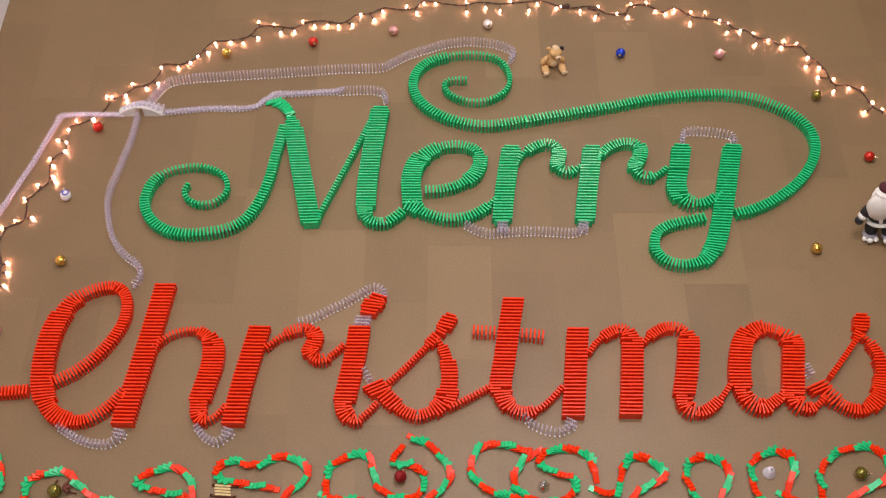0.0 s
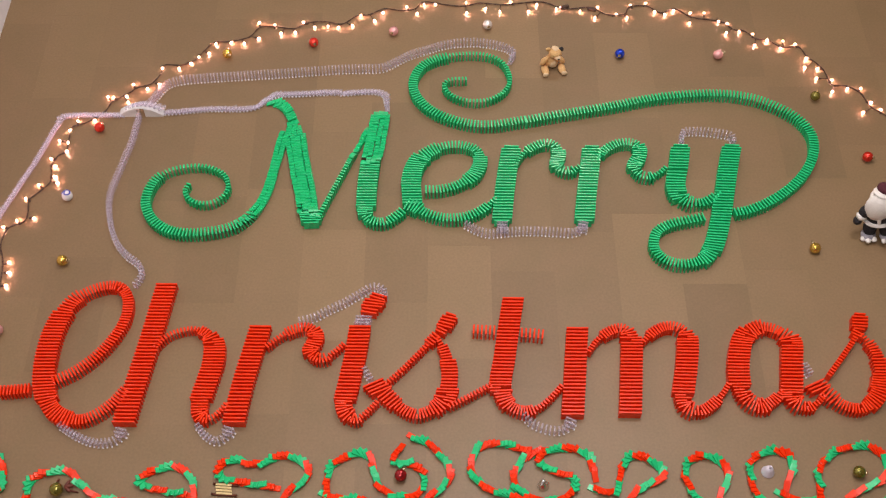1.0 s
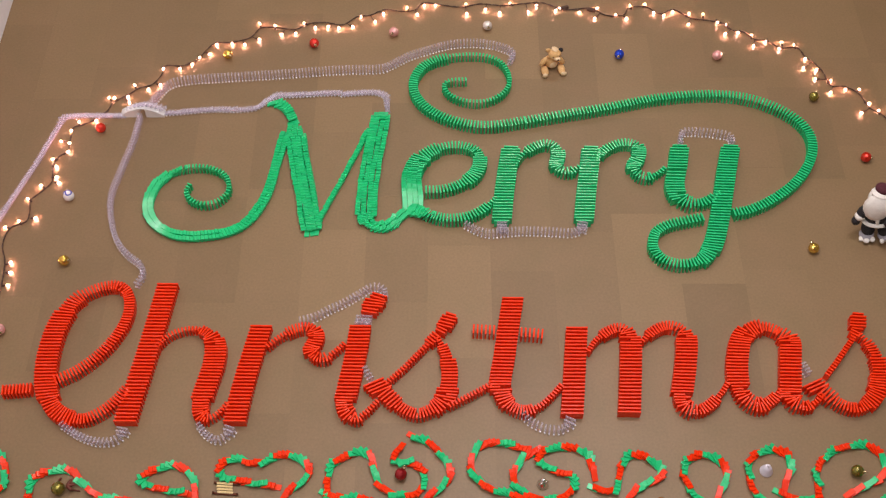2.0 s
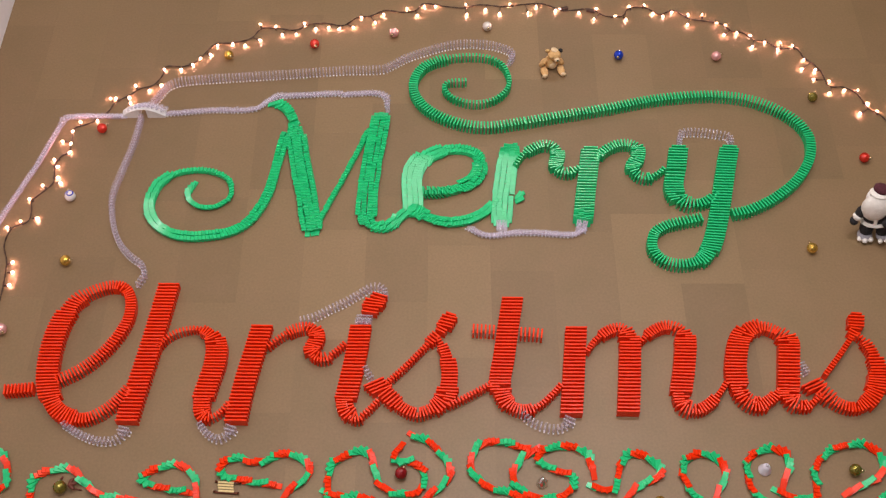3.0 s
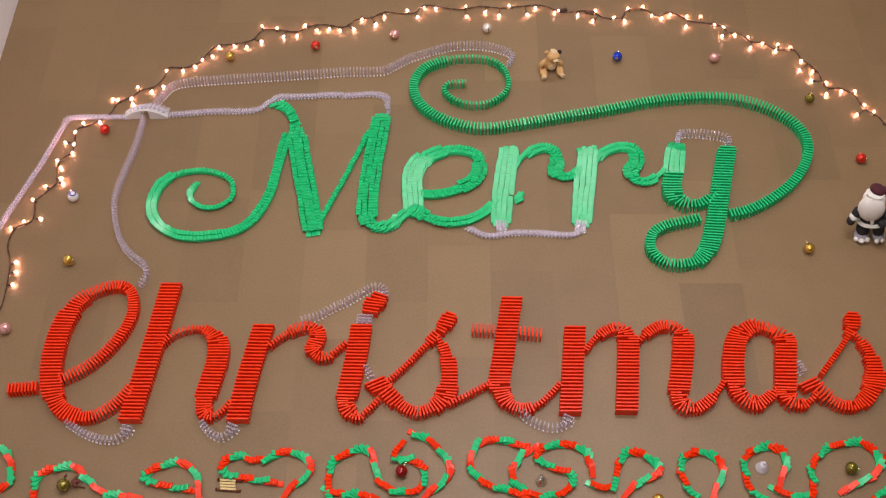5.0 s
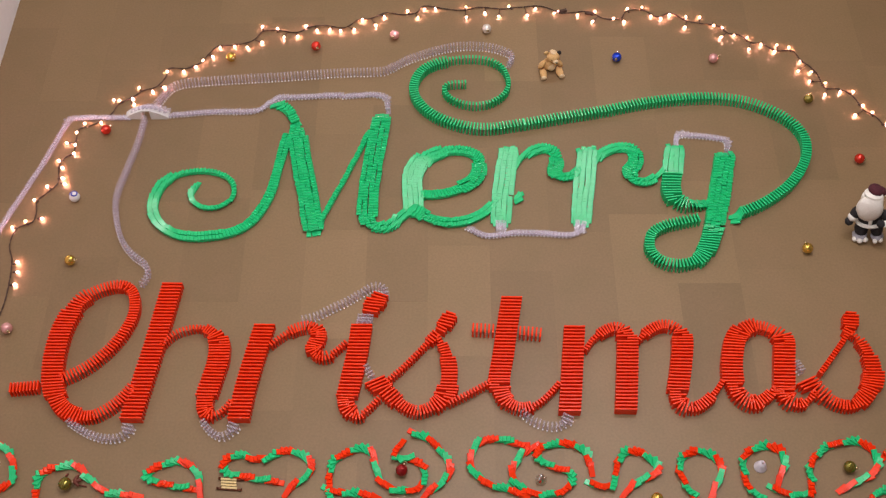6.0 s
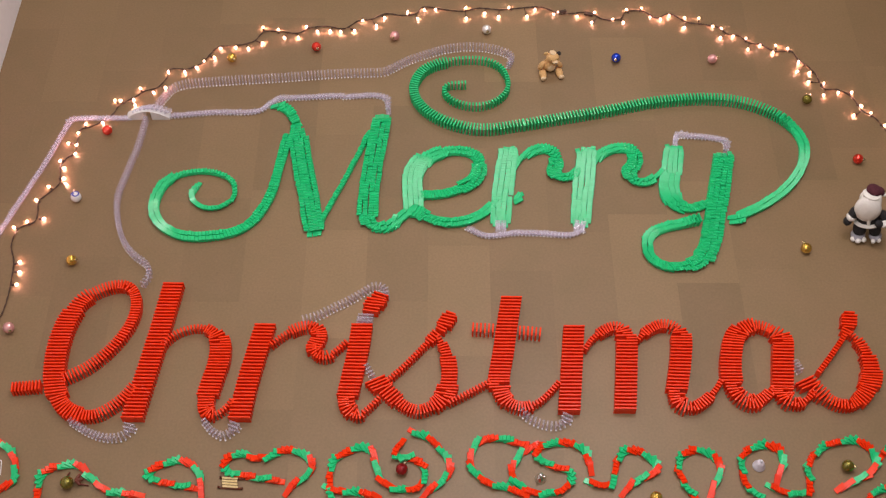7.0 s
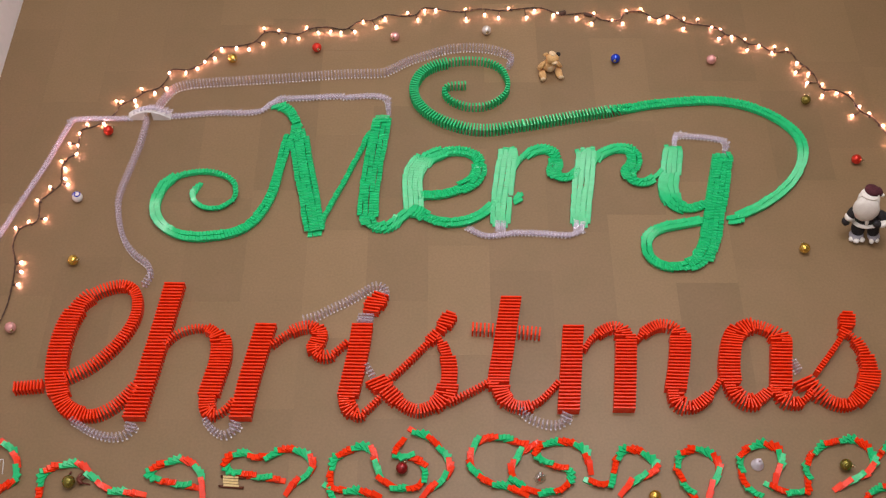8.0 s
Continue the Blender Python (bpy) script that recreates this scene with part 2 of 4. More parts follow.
run("e", "green", [(-0.146, 0.244), (-0.154, 0.392), (-0.125, 0.498), (-0.056, 0.566), (0.031, 0.599), (0.115, 0.595), (0.171, 0.559), (0.183, 0.487), (0.149, 0.410), (0.071, 0.350), (-0.011, 0.323), (-0.085, 0.319)],
    [4, 4, 4, 3, 2, 2, 2, 3, 3, 2, 2, 2], 0.0176, times=[(0, 1.80), (4, 2.3), (7, 2.65), (8, 2.79), (9, 2.9), (11, 3.0)], trim="")
run("e", "green", [(-0.168, 0.231), (-0.124, 0.210), (-0.073, 0.177), (0.016, 0.150), (0.110, 0.160), (0.192, 0.204), (0.250, 0.265)],
    [3, 3, 2, 2, 2, 2, 1], 0.0178, times=[(0, 1.83), (6, 2.5)], fan=(0.10, 0.42, -22, -0.010))
domino_thing("r", "domino_letter", 0.279, 0.137, "green plastic dominoes forming a letter r", "domino letter", "green domino letters")
run("r", "green", [(0.279, 0.137), (0.294, 0.288), (0.315, 0.445), (0.340, 0.595)],
    4, 0.0176, times=[(0, 2.4), (2, 2.76), (3, 2.97)], kick=0.33)
run("r", "green", [(0.361, 0.487), (0.397, 0.548), (0.452, 0.592), (0.509, 0.614), (0.556, 0.595), (0.573, 0.541), (0.558, 0.484), (0.581, 0.445), (0.625, 0.438), (0.671, 0.466)],
    [1, 1, 2, 2, 2, 3, 3, 2, 2, 1], 0.0178, times=[(0, 3.1), (2, 3.3), (3, 3.4), (4, 3.5), (6, 3.62), (9, 3.8)])
domino_thing("r2", "domino_letter", 0.670, 0.137, "green plastic dominoes forming a letter r", "domino letter", "green domino letters")
run("r2", "green", [(0.670, 0.137), (0.691, 0.288), (0.716, 0.445), (0.739, 0.595)],
    4, 0.0176, times=[(0, 2.97), (1, 3.13), (2, 3.36), (3, 3.64)])
run("r2", "green", [(0.764, 0.516), (0.801, 0.570), (0.875, 0.614), (0.946, 0.614), (0.975, 0.574), (0.964, 0.516), (0.937, 0.470), (0.960, 0.417), (1.008, 0.403), (1.054, 0.424), (1.092, 0.459)],
    [1, 2, 2, 2, 3, 3, 3, 2, 2, 1, 1], 0.0178, times=[(0, 3.66), (2, 3.87), (3, 4.0), (6, 4.24), (10, 4.52)])
domino_thing("y", "domino_letter", 1.152, 0.459, "green plastic dominoes forming a letter y with looped tail", "domino letter", "green domino letters")
run("y", "green", [(1.152, 0.459), (1.181, 0.603)],
    4, 0.0176, times=[(0, 4.55), (1, 4.95)], trim="last")
run("y", "green", [(1.330, 0.302), (1.293, 0.268), (1.235, 0.241), (1.171, 0.251), (1.135, 0.292), (1.127, 0.357), (1.144, 0.434)],
    [1, 2, 2, 3, 4, 4, 4], 0.0200, times=[(0, 5.84), (2, 6.0), (4, 6.12), (5, 6.2), (6, 6.34)], trim="")
run("y", "green", [(1.435, 0.595), (1.394, 0.445), (1.350, 0.271), (1.315, 0.137), (1.271, 0.006), (1.221, -0.073), (1.151, -0.108), (1.072, -0.108), (1.011, -0.073), (0.984, -0.010), (1.005, 0.068), (1.072, 0.114), (1.155, 0.137), (1.240, 0.157)],
    [4, 4, 4, 4, 4, 3, 2, 2, 2, 2, 2, 2, 2, 2], 0.0176, times=[(0, 5.3), (2, 5.74), (3, 5.95), (4, 6.13), (6, 6.3), (7, 6.4), (8, 6.5), (9, 6.6), (10, 6.7), (11, 6.8), (12, 6.9), (13, 7.02)], fan=(0.535, 0.60, 18, 0.010))
domino_thing("tail", "domino_flourish", 1.397, 0.184, "long sweeping double row of green dominoes from the y", "domino line", "green domino letters")
run("tail", "green", [(1.397, 0.184), (1.473, 0.204), (1.591, 0.265), (1.718, 0.368), (1.807, 0.491), (1.844, 0.603), (1.835, 0.706), (1.767, 0.807), (1.638, 0.895), (1.500, 0.938), (1.326, 0.946), (1.091, 0.919), (0.854, 0.861), (0.620, 0.811), (0.417, 0.766)],
    2, 0.0178, times=[(0, 5.86), (1, 6.08), (2, 6.25), (3, 6.42), (4, 6.58), (5, 6.76), (7, 7.0), (8, 7.14), (9, 7.33), (10, 7.5), (11, 7.75), (12, 8.03), (13, 8.3), (14, 8.6)], fan=(-0.1, 0.022, -24, 0.012))
domino_thing("curl", "domino_flourish", 0.411, 0.766, "standing green dominoes curled into a spiral flourish", "domino line", "green domino letters")
run("curl", "green", [(0.411, 0.766), (0.245, 0.736), (0.103, 0.751), (-0.040, 0.819), (-0.128, 0.915), (-0.155, 1.021), (-0.118, 1.129), (-0.033, 1.194), (0.108, 1.227), (0.233, 1.218), (0.315, 1.161), (0.347, 1.052), (0.318, 0.965), (0.235, 0.903), (0.133, 0.895), (0.046, 0.934), (0.006, 0.997), (0.035, 1.040), (0.123, 1.048)],
    [2, 2, 2, 2, 2, 2, 2, 2, 1, 1, 1, 1, 1, 1, 1, 1, 1, 1, 1], 0.0178)
domino_thing("C", "domino_letter", -1.891, -0.771, "standing red plastic dominoes forming a looped letter C", "domino letter", "red domino letters")
run("C", "red", [(-1.891, -0.771), (-1.831, -0.766), (-1.774, -0.760)],
    2, 0.0178)
run("C", "red", [(-1.673, -0.722), (-1.583, -0.667), (-1.502, -0.583), (-1.444, -0.486), (-1.416, -0.393), (-1.422, -0.306), (-1.457, -0.249), (-1.516, -0.233), (-1.601, -0.261), (-1.674, -0.324), (-1.719, -0.434), (-1.734, -0.549), (-1.731, -0.661), (-1.710, -0.766), (-1.665, -0.851), (-1.601, -0.896), (-1.522, -0.907), (-1.456, -0.875), (-1.403, -0.824), (-1.362, -0.763)],
    [2, 2, 2, 2, 2, 2, 2, 2, 2, 3, 4, 4, 4, 4, 3, 3, 2, 2, 2, 2], 0.0176)
domino_thing("h", "domino_letter", -1.259, -0.230, "standing red plastic dominoes forming a letter h", "domino letter", "red domino letters")
run("h", "red", [(-1.259, -0.230), (-1.276, -0.384), (-1.295, -0.543), (-1.315, -0.689), (-1.332, -0.812), (-1.346, -0.922)],
    4, 0.0176)
run("h", "red", [(-1.259, -0.552), (-1.230, -0.512), (-1.187, -0.480), (-1.114, -0.463), (-1.051, -0.483), (-1.007, -0.541), (-1.001, -0.634), (-1.014, -0.711), (-1.028, -0.783), (-1.035, -0.839), (-1.028, -0.880), (-1.004, -0.901), (-0.973, -0.896), (-0.943, -0.867), (-0.921, -0.833)],
    [1, 1, 1, 1, 2, 4, 4, 4, 4, 3, 3, 2, 1, 1, 1], 0.0170)
domino_thing("r3", "domino_letter", -0.811, -0.454, "standing red plastic dominoes forming a letter r", "domino letter", "red domino letters")
run("r3", "red", [(-0.811, -0.454), (-0.836, -0.592), (-0.858, -0.717), (-0.873, -0.830), (-0.882, -0.922)],
    4, 0.0176)
run("r3", "red", [(-0.770, -0.549), (-0.724, -0.506), (-0.662, -0.466), (-0.600, -0.457), (-0.563, -0.492), (-0.567, -0.535), (-0.582, -0.572), (-0.553, -0.608), (-0.511, -0.608), (-0.473, -0.577), (-0.435, -0.538)],
    [1, 1, 2, 2, 3, 3, 3, 2, 2, 1, 1], 0.0178)
domino_thing("i", "domino_letter", -0.289, -0.288, "standing red plastic dominoes forming a dotted letter i", "domino letter", "red domino letters")
run("i", "red", [(-0.289, -0.288), (-0.313, -0.330), (-0.334, -0.381)],
    [3, 4, 3], 0.0176)
run("i", "red", [(-0.369, -0.454), (-0.381, -0.577), (-0.398, -0.689), (-0.415, -0.792), (-0.423, -0.842), (-0.404, -0.880), (-0.365, -0.904), (-0.321, -0.870), (-0.279, -0.821)],
    [4, 4, 4, 4, 3, 3, 2, 1, 1], 0.0176)
domino_thing("s", "domino_letter", -0.241, -0.733, "standing red plastic dominoes forming a letter s", "domino letter", "red domino letters")
run("s", "red", [(-0.241, -0.733), (-0.169, -0.659), (-0.094, -0.572), (-0.028, -0.492)],
    [1, 1, 1, 2], 0.0178)
run("s", "red", [(-0.010, -0.474), (0.008, -0.442), (0.025, -0.410), (0.038, -0.384)],
    [2, 3, 3, 2], 0.0176)
run("s", "red", [(-0.022, -0.515), (0.007, -0.577), (0.027, -0.656), (0.027, -0.730), (0.010, -0.801), (-0.024, -0.845), (-0.072, -0.873), (-0.115, -0.883), (-0.170, -0.859), (-0.227, -0.807), (-0.302, -0.730)],
    [1, 2, 3, 3, 4, 3, 2, 2, 2, 3, 4], 0.0176)
run("s", "red", [(0.031, -0.842), (0.111, -0.798), (0.207, -0.741)],
    1, 0.0178)
domino_thing("t", "domino_letter", 0.317, -0.306, "standing red plastic dominoes forming a crossed letter t", "domino letter", "red domino letters")
run("t", "red", [(0.317, -0.306), (0.291, -0.463), (0.269, -0.606), (0.252, -0.695), (0.247, -0.757), (0.265, -0.815), (0.304, -0.856), (0.359, -0.867), (0.418, -0.842), (0.471, -0.792), (0.512, -0.744)],
    [4, 4, 4, 4, 4, 3, 2, 2, 1, 1, 1], 0.0176)
run("t", "red", [(0.140, -0.466), (0.186, -0.469), (0.231, -0.472)],
    2, 0.0205)
run("t", "red", [(0.353, -0.483), (0.398, -0.486), (0.445, -0.492)],
    2, 0.0205)
domino_thing("m", "domino_letter", 0.597, -0.463, "standing red plastic dominoes forming a letter m", "domino letter", "red domino letters")
run("m", "red", [(0.597, -0.463), (0.584, -0.577), (0.567, -0.730), (0.549, -0.886)],
    4, 0.0176)
run("m", "red", [(0.642, -0.572), (0.678, -0.521), (0.742, -0.472), (0.800, -0.463), (0.830, -0.521), (0.819, -0.661), (0.803, -0.801), (0.793, -0.880)],
    [1, 1, 2, 2, 4, 4, 4, 4], 0.0176)
run("m", "red", [(0.887, -0.521), (0.932, -0.477), (0.995, -0.448), (1.054, -0.463), (1.079, -0.521), (1.057, -0.661), (1.031, -0.771), (1.026, -0.818), (1.041, -0.851), (1.092, -0.865), (1.149, -0.833), (1.197, -0.783), (1.230, -0.736)],
    [1, 2, 2, 2, 4, 4, 4, 3, 3, 2, 2, 1, 1], 0.0176)
domino_thing("a", "domino_letter", 1.449, -0.466, "standing red plastic dominoes forming a letter a", "domino letter", "red domino letters")
run("a", "red", [(1.486, -0.474), (1.449, -0.456), (1.393, -0.457), (1.328, -0.506), (1.293, -0.606), (1.278, -0.711), (1.289, -0.795), (1.347, -0.842), (1.411, -0.815), (1.453, -0.771)],
    [2, 2, 3, 4, 4, 4, 3, 3, 2, 1], 0.0176)
run("a", "red", [(1.488, -0.474), (1.534, -0.526), (1.520, -0.634), (1.500, -0.749), (1.492, -0.795), (1.507, -0.830), (1.550, -0.848), (1.595, -0.827), (1.633, -0.792)],
    [2, 4, 4, 4, 4, 3, 2, 1, 1], 0.0176)
domino_thing("s2", "domino_letter", 1.671, -0.692, "standing red plastic dominoes forming a final letter s", "domino letter", "red domino letters")
run("s2", "red", [(1.671, -0.692), (1.742, -0.606), (1.809, -0.521), (1.838, -0.477)],
    [1, 1, 1, 2], 0.0178)
run("s2", "red", [(1.847, -0.460), (1.854, -0.437), (1.860, -0.410), (1.866, -0.381)],
    [2, 3, 3, 2], 0.0176)
run("s2", "red", [(1.854, -0.498), (1.890, -0.563), (1.906, -0.648), (1.895, -0.730), (1.847, -0.807), (1.777, -0.854), (1.707, -0.842), (1.648, -0.789), (1.595, -0.733)],
    [1, 2, 3, 4, 3, 2, 2, 3, 4], 0.0176)
domino_thing("lead", "domino_line", -1.438, 0.842, "clear plastic domino line leading to the green M", "domino line", "clear domino lines")
run("lead", "clear", [(-1.438, 0.842), (-1.221, 0.862), (-0.992, 0.873), (-0.916, 0.920), (-0.855, 0.959), (-0.696, 0.974), (-0.545, 0.982)],
    1, 0.0180, times=[(0, -1.9), (6, -0.05)])
run("lead", "clear", [(-0.531, 0.976), (-0.421, 0.984), (-0.348, 0.980), (-0.303, 0.957), (-0.290, 0.902)],
    1, 0.0180, times=[(0, 0.0), (2, 0.2), (4, 0.42)])
domino_thing("far", "domino_line", -1.496, 0.906, "standing clear plastic domino line above the green word", "domino line", "clear domino lines")
run("far", "clear", [(-1.496, 0.906), (-1.458, 0.984), (-1.421, 1.032), (-1.336, 1.060), (-1.132, 1.080), (-0.839, 1.104), (-0.545, 1.132), (-0.338, 1.140), (-0.279, 1.165), (-0.191, 1.226), (-0.102, 1.268), (0.018, 1.314), (0.139, 1.331), (0.259, 1.318), (0.349, 1.280), (0.374, 1.239), (0.351, 1.185)],
    1, 0.0175)
domino_thing("west", "domino_line", -1.619, 0.823, "fallen clear plastic domino line running to the wall", "domino line", "clear domino lines")
run("west", "clear", [(-1.619, 0.823), (-1.762, 0.823), (-1.895, 0.819), (-1.930, 0.808), (-1.946, 0.770), (-1.975, 0.666), (-2.033, 0.466), (-2.090, 0.285), (-2.160, 0.058)],
    1, 0.0190, times=[(0, -6), (8, -3)])
domino_thing("down", "domino_line", -1.544, 0.802, "standing clear plastic domino line leading to the red word", "domino line", "clear domino lines")
run("down", "clear", [(-1.544, 0.802), (-1.554, 0.641), (-1.584, 0.460), (-1.607, 0.286), (-1.575, 0.124), (-1.528, 0.016), (-1.469, -0.055), (-1.406, -0.108), (-1.384, -0.168), (-1.406, -0.224)],
    1, 0.0180)
domino_thing("under", "domino_line", 0.112, 0.121, "clear plastic domino line joining two green letters r", "domino line", "clear domino lines")
run("under", "clear", [(0.112, 0.121), (0.171, 0.085), (0.218, 0.072), (0.269, 0.075), (0.363, 0.085), (0.443, 0.085), (0.523, 0.081), (0.602, 0.075), (0.646, 0.088)],
    1, 0.0180, times=[(0, 2.2), (3, 2.36), (8, 2.92)])
run("under", "clear", [(0.280, 0.095), (0.281, 0.128)],
    2, 0.0180, times=[(0, 2.34), (1, 2.4)])
run("under", "clear", [(0.657, 0.095), (0.665, 0.128)],
    2, 0.0180, times=[(0, 2.9), (1, 2.96)])
domino_thing("over", "domino_line", 1.190, 0.627, "clear plastic domino line joining arms of the y", "domino line", "clear domino lines")
run("over", "clear", [(1.190, 0.627), (1.196, 0.671), (1.216, 0.701), (1.296, 0.704), (1.374, 0.693), (1.435, 0.678), (1.451, 0.656), (1.449, 0.623)],
    1, 0.0180, times=[(0, 4.95), (7, 5.28)])
domino_thing("c7", "domino_line", -1.610, -0.930, "short standing clear plastic domino line between red letters", "domino line", "clear domino lines")
run("c7", "clear", [(-1.610, -0.930), (-1.534, -0.977), (-1.458, -1.005), (-1.394, -1.005), (-1.361, -0.985), (-1.350, -0.948)],
    [1, 1, 1, 1, 1, 2], 0.0178)
domino_thing("c8", "domino_line", -1.032, -0.933, "short standing clear plastic domino line between red letters", "domino line", "clear domino lines")
run("c8", "clear", [(-1.032, -0.933), (-0.996, -0.974), (-0.948, -0.998), (-0.914, -0.980), (-0.897, -0.943)],
    [1, 1, 1, 1, 2], 0.0178)
domino_thing("c9", "domino_line", -0.637, -0.413, "short standing clear plastic domino line between red letters", "domino line", "clear domino lines")
run("c9", "clear", [(-0.637, -0.413), (-0.577, -0.393), (-0.519, -0.357), (-0.445, -0.315), (-0.370, -0.263), (-0.332, -0.236), (-0.296, -0.233), (-0.267, -0.254), (-0.261, -0.294)],
    1, 0.0178)
domino_thing("c10", "domino_line", -0.354, -0.402, "short standing clear plastic domino line between red letters", "domino line", "clear domino lines")
run("c10", "clear", [(-0.354, -0.402), (-0.361, -0.434)],
    3, 0.0178)
domino_thing("c11", "domino_line", -0.339, -0.663, "short standing clear plastic domino line between red letters", "domino line", "clear domino lines")
run("c11", "clear", [(-0.339, -0.663), (-0.310, -0.713)],
    1, 0.0178)
domino_thing("c12", "domino_line", 0.347, -0.885, "short standing clear plastic domino line between red letters", "domino line", "clear domino lines")
run("c12", "clear", [(0.347, -0.885), (0.374, -0.914), (0.426, -0.941), (0.480, -0.951), (0.522, -0.938), (0.543, -0.904)],
    [1, 1, 1, 1, 1, 2], 0.0178)
domino_thing("c13", "domino_line", 1.576, -0.643, "short standing clear plastic domino line between red letters", "domino line", "clear domino lines")
run("c13", "clear", [(1.576, -0.643), (1.593, -0.685)],
    1, 0.0178)
domino_thing("gar0", "domino_garland", -1.882, -1.257, "fallen red and green dominoes in a curling border", "domino line", "domino border")
run("gar0", "mixed", [(-1.882, -1.257), (-1.818, -1.202), (-1.814, -1.127), (-1.865, -1.054), (-1.951, -1.011)],
    1, 0.0170, fallen=True)
domino_thing("gar1", "domino_garland", -1.248, -1.269, "fallen red and green dominoes in a curling border", "domino line", "domino border")
run("gar1", "mixed", [(-1.248, -1.269), (-1.354, -1.255), (-1.426, -1.233), (-1.478, -1.192), (-1.523, -1.145), (-1.585, -1.127), (-1.652, -1.142), (-1.696, -1.187), (-1.693, -1.294)],
    1, 0.0170, fallen=True)
domino_thing("gar2", "domino_garland", -1.006, -1.282, "fallen red and green dominoes in a curling border", "domino line", "domino border")
run("gar2", "mixed", [(-1.006, -1.282), (-1.026, -1.177), (-1.056, -1.137), (-1.107, -1.110), (-1.164, -1.115), (-1.217, -1.140), (-1.240, -1.170), (-1.208, -1.199), (-1.141, -1.214), (-1.065, -1.228)],
    1, 0.0170, fallen=True)
domino_thing("gar3", "domino_garland", -0.663, -1.265, "fallen red and green dominoes in a curling border", "domino line", "domino border")
run("gar3", "mixed", [(-0.663, -1.265), (-0.611, -1.202), (-0.567, -1.172), (-0.558, -1.122), (-0.606, -1.072), (-0.668, -1.059), (-0.725, -1.085), (-0.792, -1.097), (-0.867, -1.077), (-0.916, -1.102), (-0.910, -1.152), (-0.868, -1.172), (-0.798, -1.182), (-0.713, -1.199)],
    1, 0.0170, fallen=True)
domino_thing("gar4", "domino_garland", -0.168, -1.003, "fallen red and green dominoes in a curling border", "domino line", "domino border")
run("gar4", "mixed", [(-0.168, -1.003), (-0.198, -1.054), (-0.183, -1.085), (-0.127, -1.097), (-0.084, -1.130), (-0.079, -1.172), (-0.102, -1.223), (-0.166, -1.238), (-0.222, -1.221), (-0.262, -1.189), (-0.280, -1.135), (-0.303, -1.077), (-0.351, -1.052), (-0.418, -1.075), (-0.463, -1.110), (-0.478, -1.172), (-0.467, -1.289)],
    1, 0.0170, fallen=True)
domino_thing("gar5", "domino_garland", -0.089, -1.282, "fallen red and green dominoes in a curling border", "domino line", "domino border")
run("gar5", "mixed", [(-0.089, -1.282), (-0.044, -1.236), (0.002, -1.197), (0.026, -1.160), (0.019, -1.110), (-0.014, -1.054), (-0.057, -1.008), (-0.109, -0.980)],
    1, 0.0170, fallen=True)
domino_thing("gar6", "domino_garland", 0.358, -1.269, "fallen red and green dominoes in a curling border", "domino line", "domino border")
run("gar6", "mixed", [(0.358, -1.269), (0.279, -1.236), (0.199, -1.211), (0.144, -1.174), (0.117, -1.122), (0.122, -1.059), (0.156, -1.021), (0.227, -1.003), (0.286, -1.014), (0.345, -1.032)],
    1, 0.0170, fallen=True)
domino_thing("gar7", "domino_garland", 0.625, -1.172, "fallen red and green dominoes in a curling border", "domino line", "domino border")
run("gar7", "mixed", [(0.625, -1.172), (0.617, -1.112), (0.602, -1.062), (0.557, -1.034), (0.487, -1.029), (0.430, -1.037), (0.404, -1.072), (0.426, -1.110), (0.469, -1.135), (0.526, -1.150), (0.535, -1.197), (0.497, -1.240), (0.439, -1.253), (0.359, -1.245), (0.310, -1.209), (0.293, -1.147), (0.331, -1.085), (0.377, -1.047)],
    1, 0.0170, fallen=True)
domino_thing("gar8", "domino_garland", 0.743, -1.269, "fallen red and green dominoes in a curling border", "domino line", "domino border")
run("gar8", "mixed", [(0.743, -1.269), (0.799, -1.211), (0.860, -1.184), (0.898, -1.152), (0.891, -1.110), (0.851, -1.072), (0.791, -1.062), (0.753, -1.087), (0.732, -1.135), (0.723, -1.184), (0.695, -1.216), (0.638, -1.214)],
    1, 0.0170, fallen=True)
domino_thing("gar9", "domino_garland", 1.108, -1.289, "fallen red and green dominoes in a curling border", "domino line", "domino border")
run("gar9", "mixed", [(1.108, -1.289), (1.135, -1.221), (1.168, -1.172), (1.170, -1.122), (1.132, -1.077), (1.085, -1.062), (1.025, -1.085), (0.996, -1.135), (1.003, -1.172), (1.020, -1.221), (1.051, -1.282)],
    1, 0.0170, fallen=True)
domino_thing("gar10", "domino_garland", 1.404, -1.216, "fallen red and green dominoes in a curling border", "domino line", "domino border")
run("gar10", "mixed", [(1.404, -1.216), (1.419, -1.172), (1.443, -1.110), (1.438, -1.062), (1.383, -1.039), (1.325, -1.047), (1.284, -1.085), (1.267, -1.147), (1.276, -1.209), (1.324, -1.282)],
    1, 0.0170, fallen=True)
domino_thing("gar11", "domino_garland", -0.261, -1.277, "fallen red and green dominoes in a curling border", "domino line", "domino border")
run("gar11", "mixed", [(-0.261, -1.277), (-0.354, -1.250), (-0.424, -1.243), (-0.465, -1.236)],
    1, 0.0170, fallen=True)
domino_thing("gar12", "domino_garland", 1.940, -1.226, "fallen red and green dominoes in a curling border", "domino line", "domino border")
run("gar12", "mixed", [(1.940, -1.226), (1.852, -1.238), (1.801, -1.257), (1.772, -1.305)],
    1, 0.0170, fallen=True)
domino_thing("gar13", "domino_garland", 2.027, -1.011, "fallen red and green dominoes in a curling border", "domino line", "domino border")
run("gar13", "mixed", [(2.027, -1.011), (1.927, -1.034), (1.892, -1.062)],
    1, 0.0170, fallen=True)
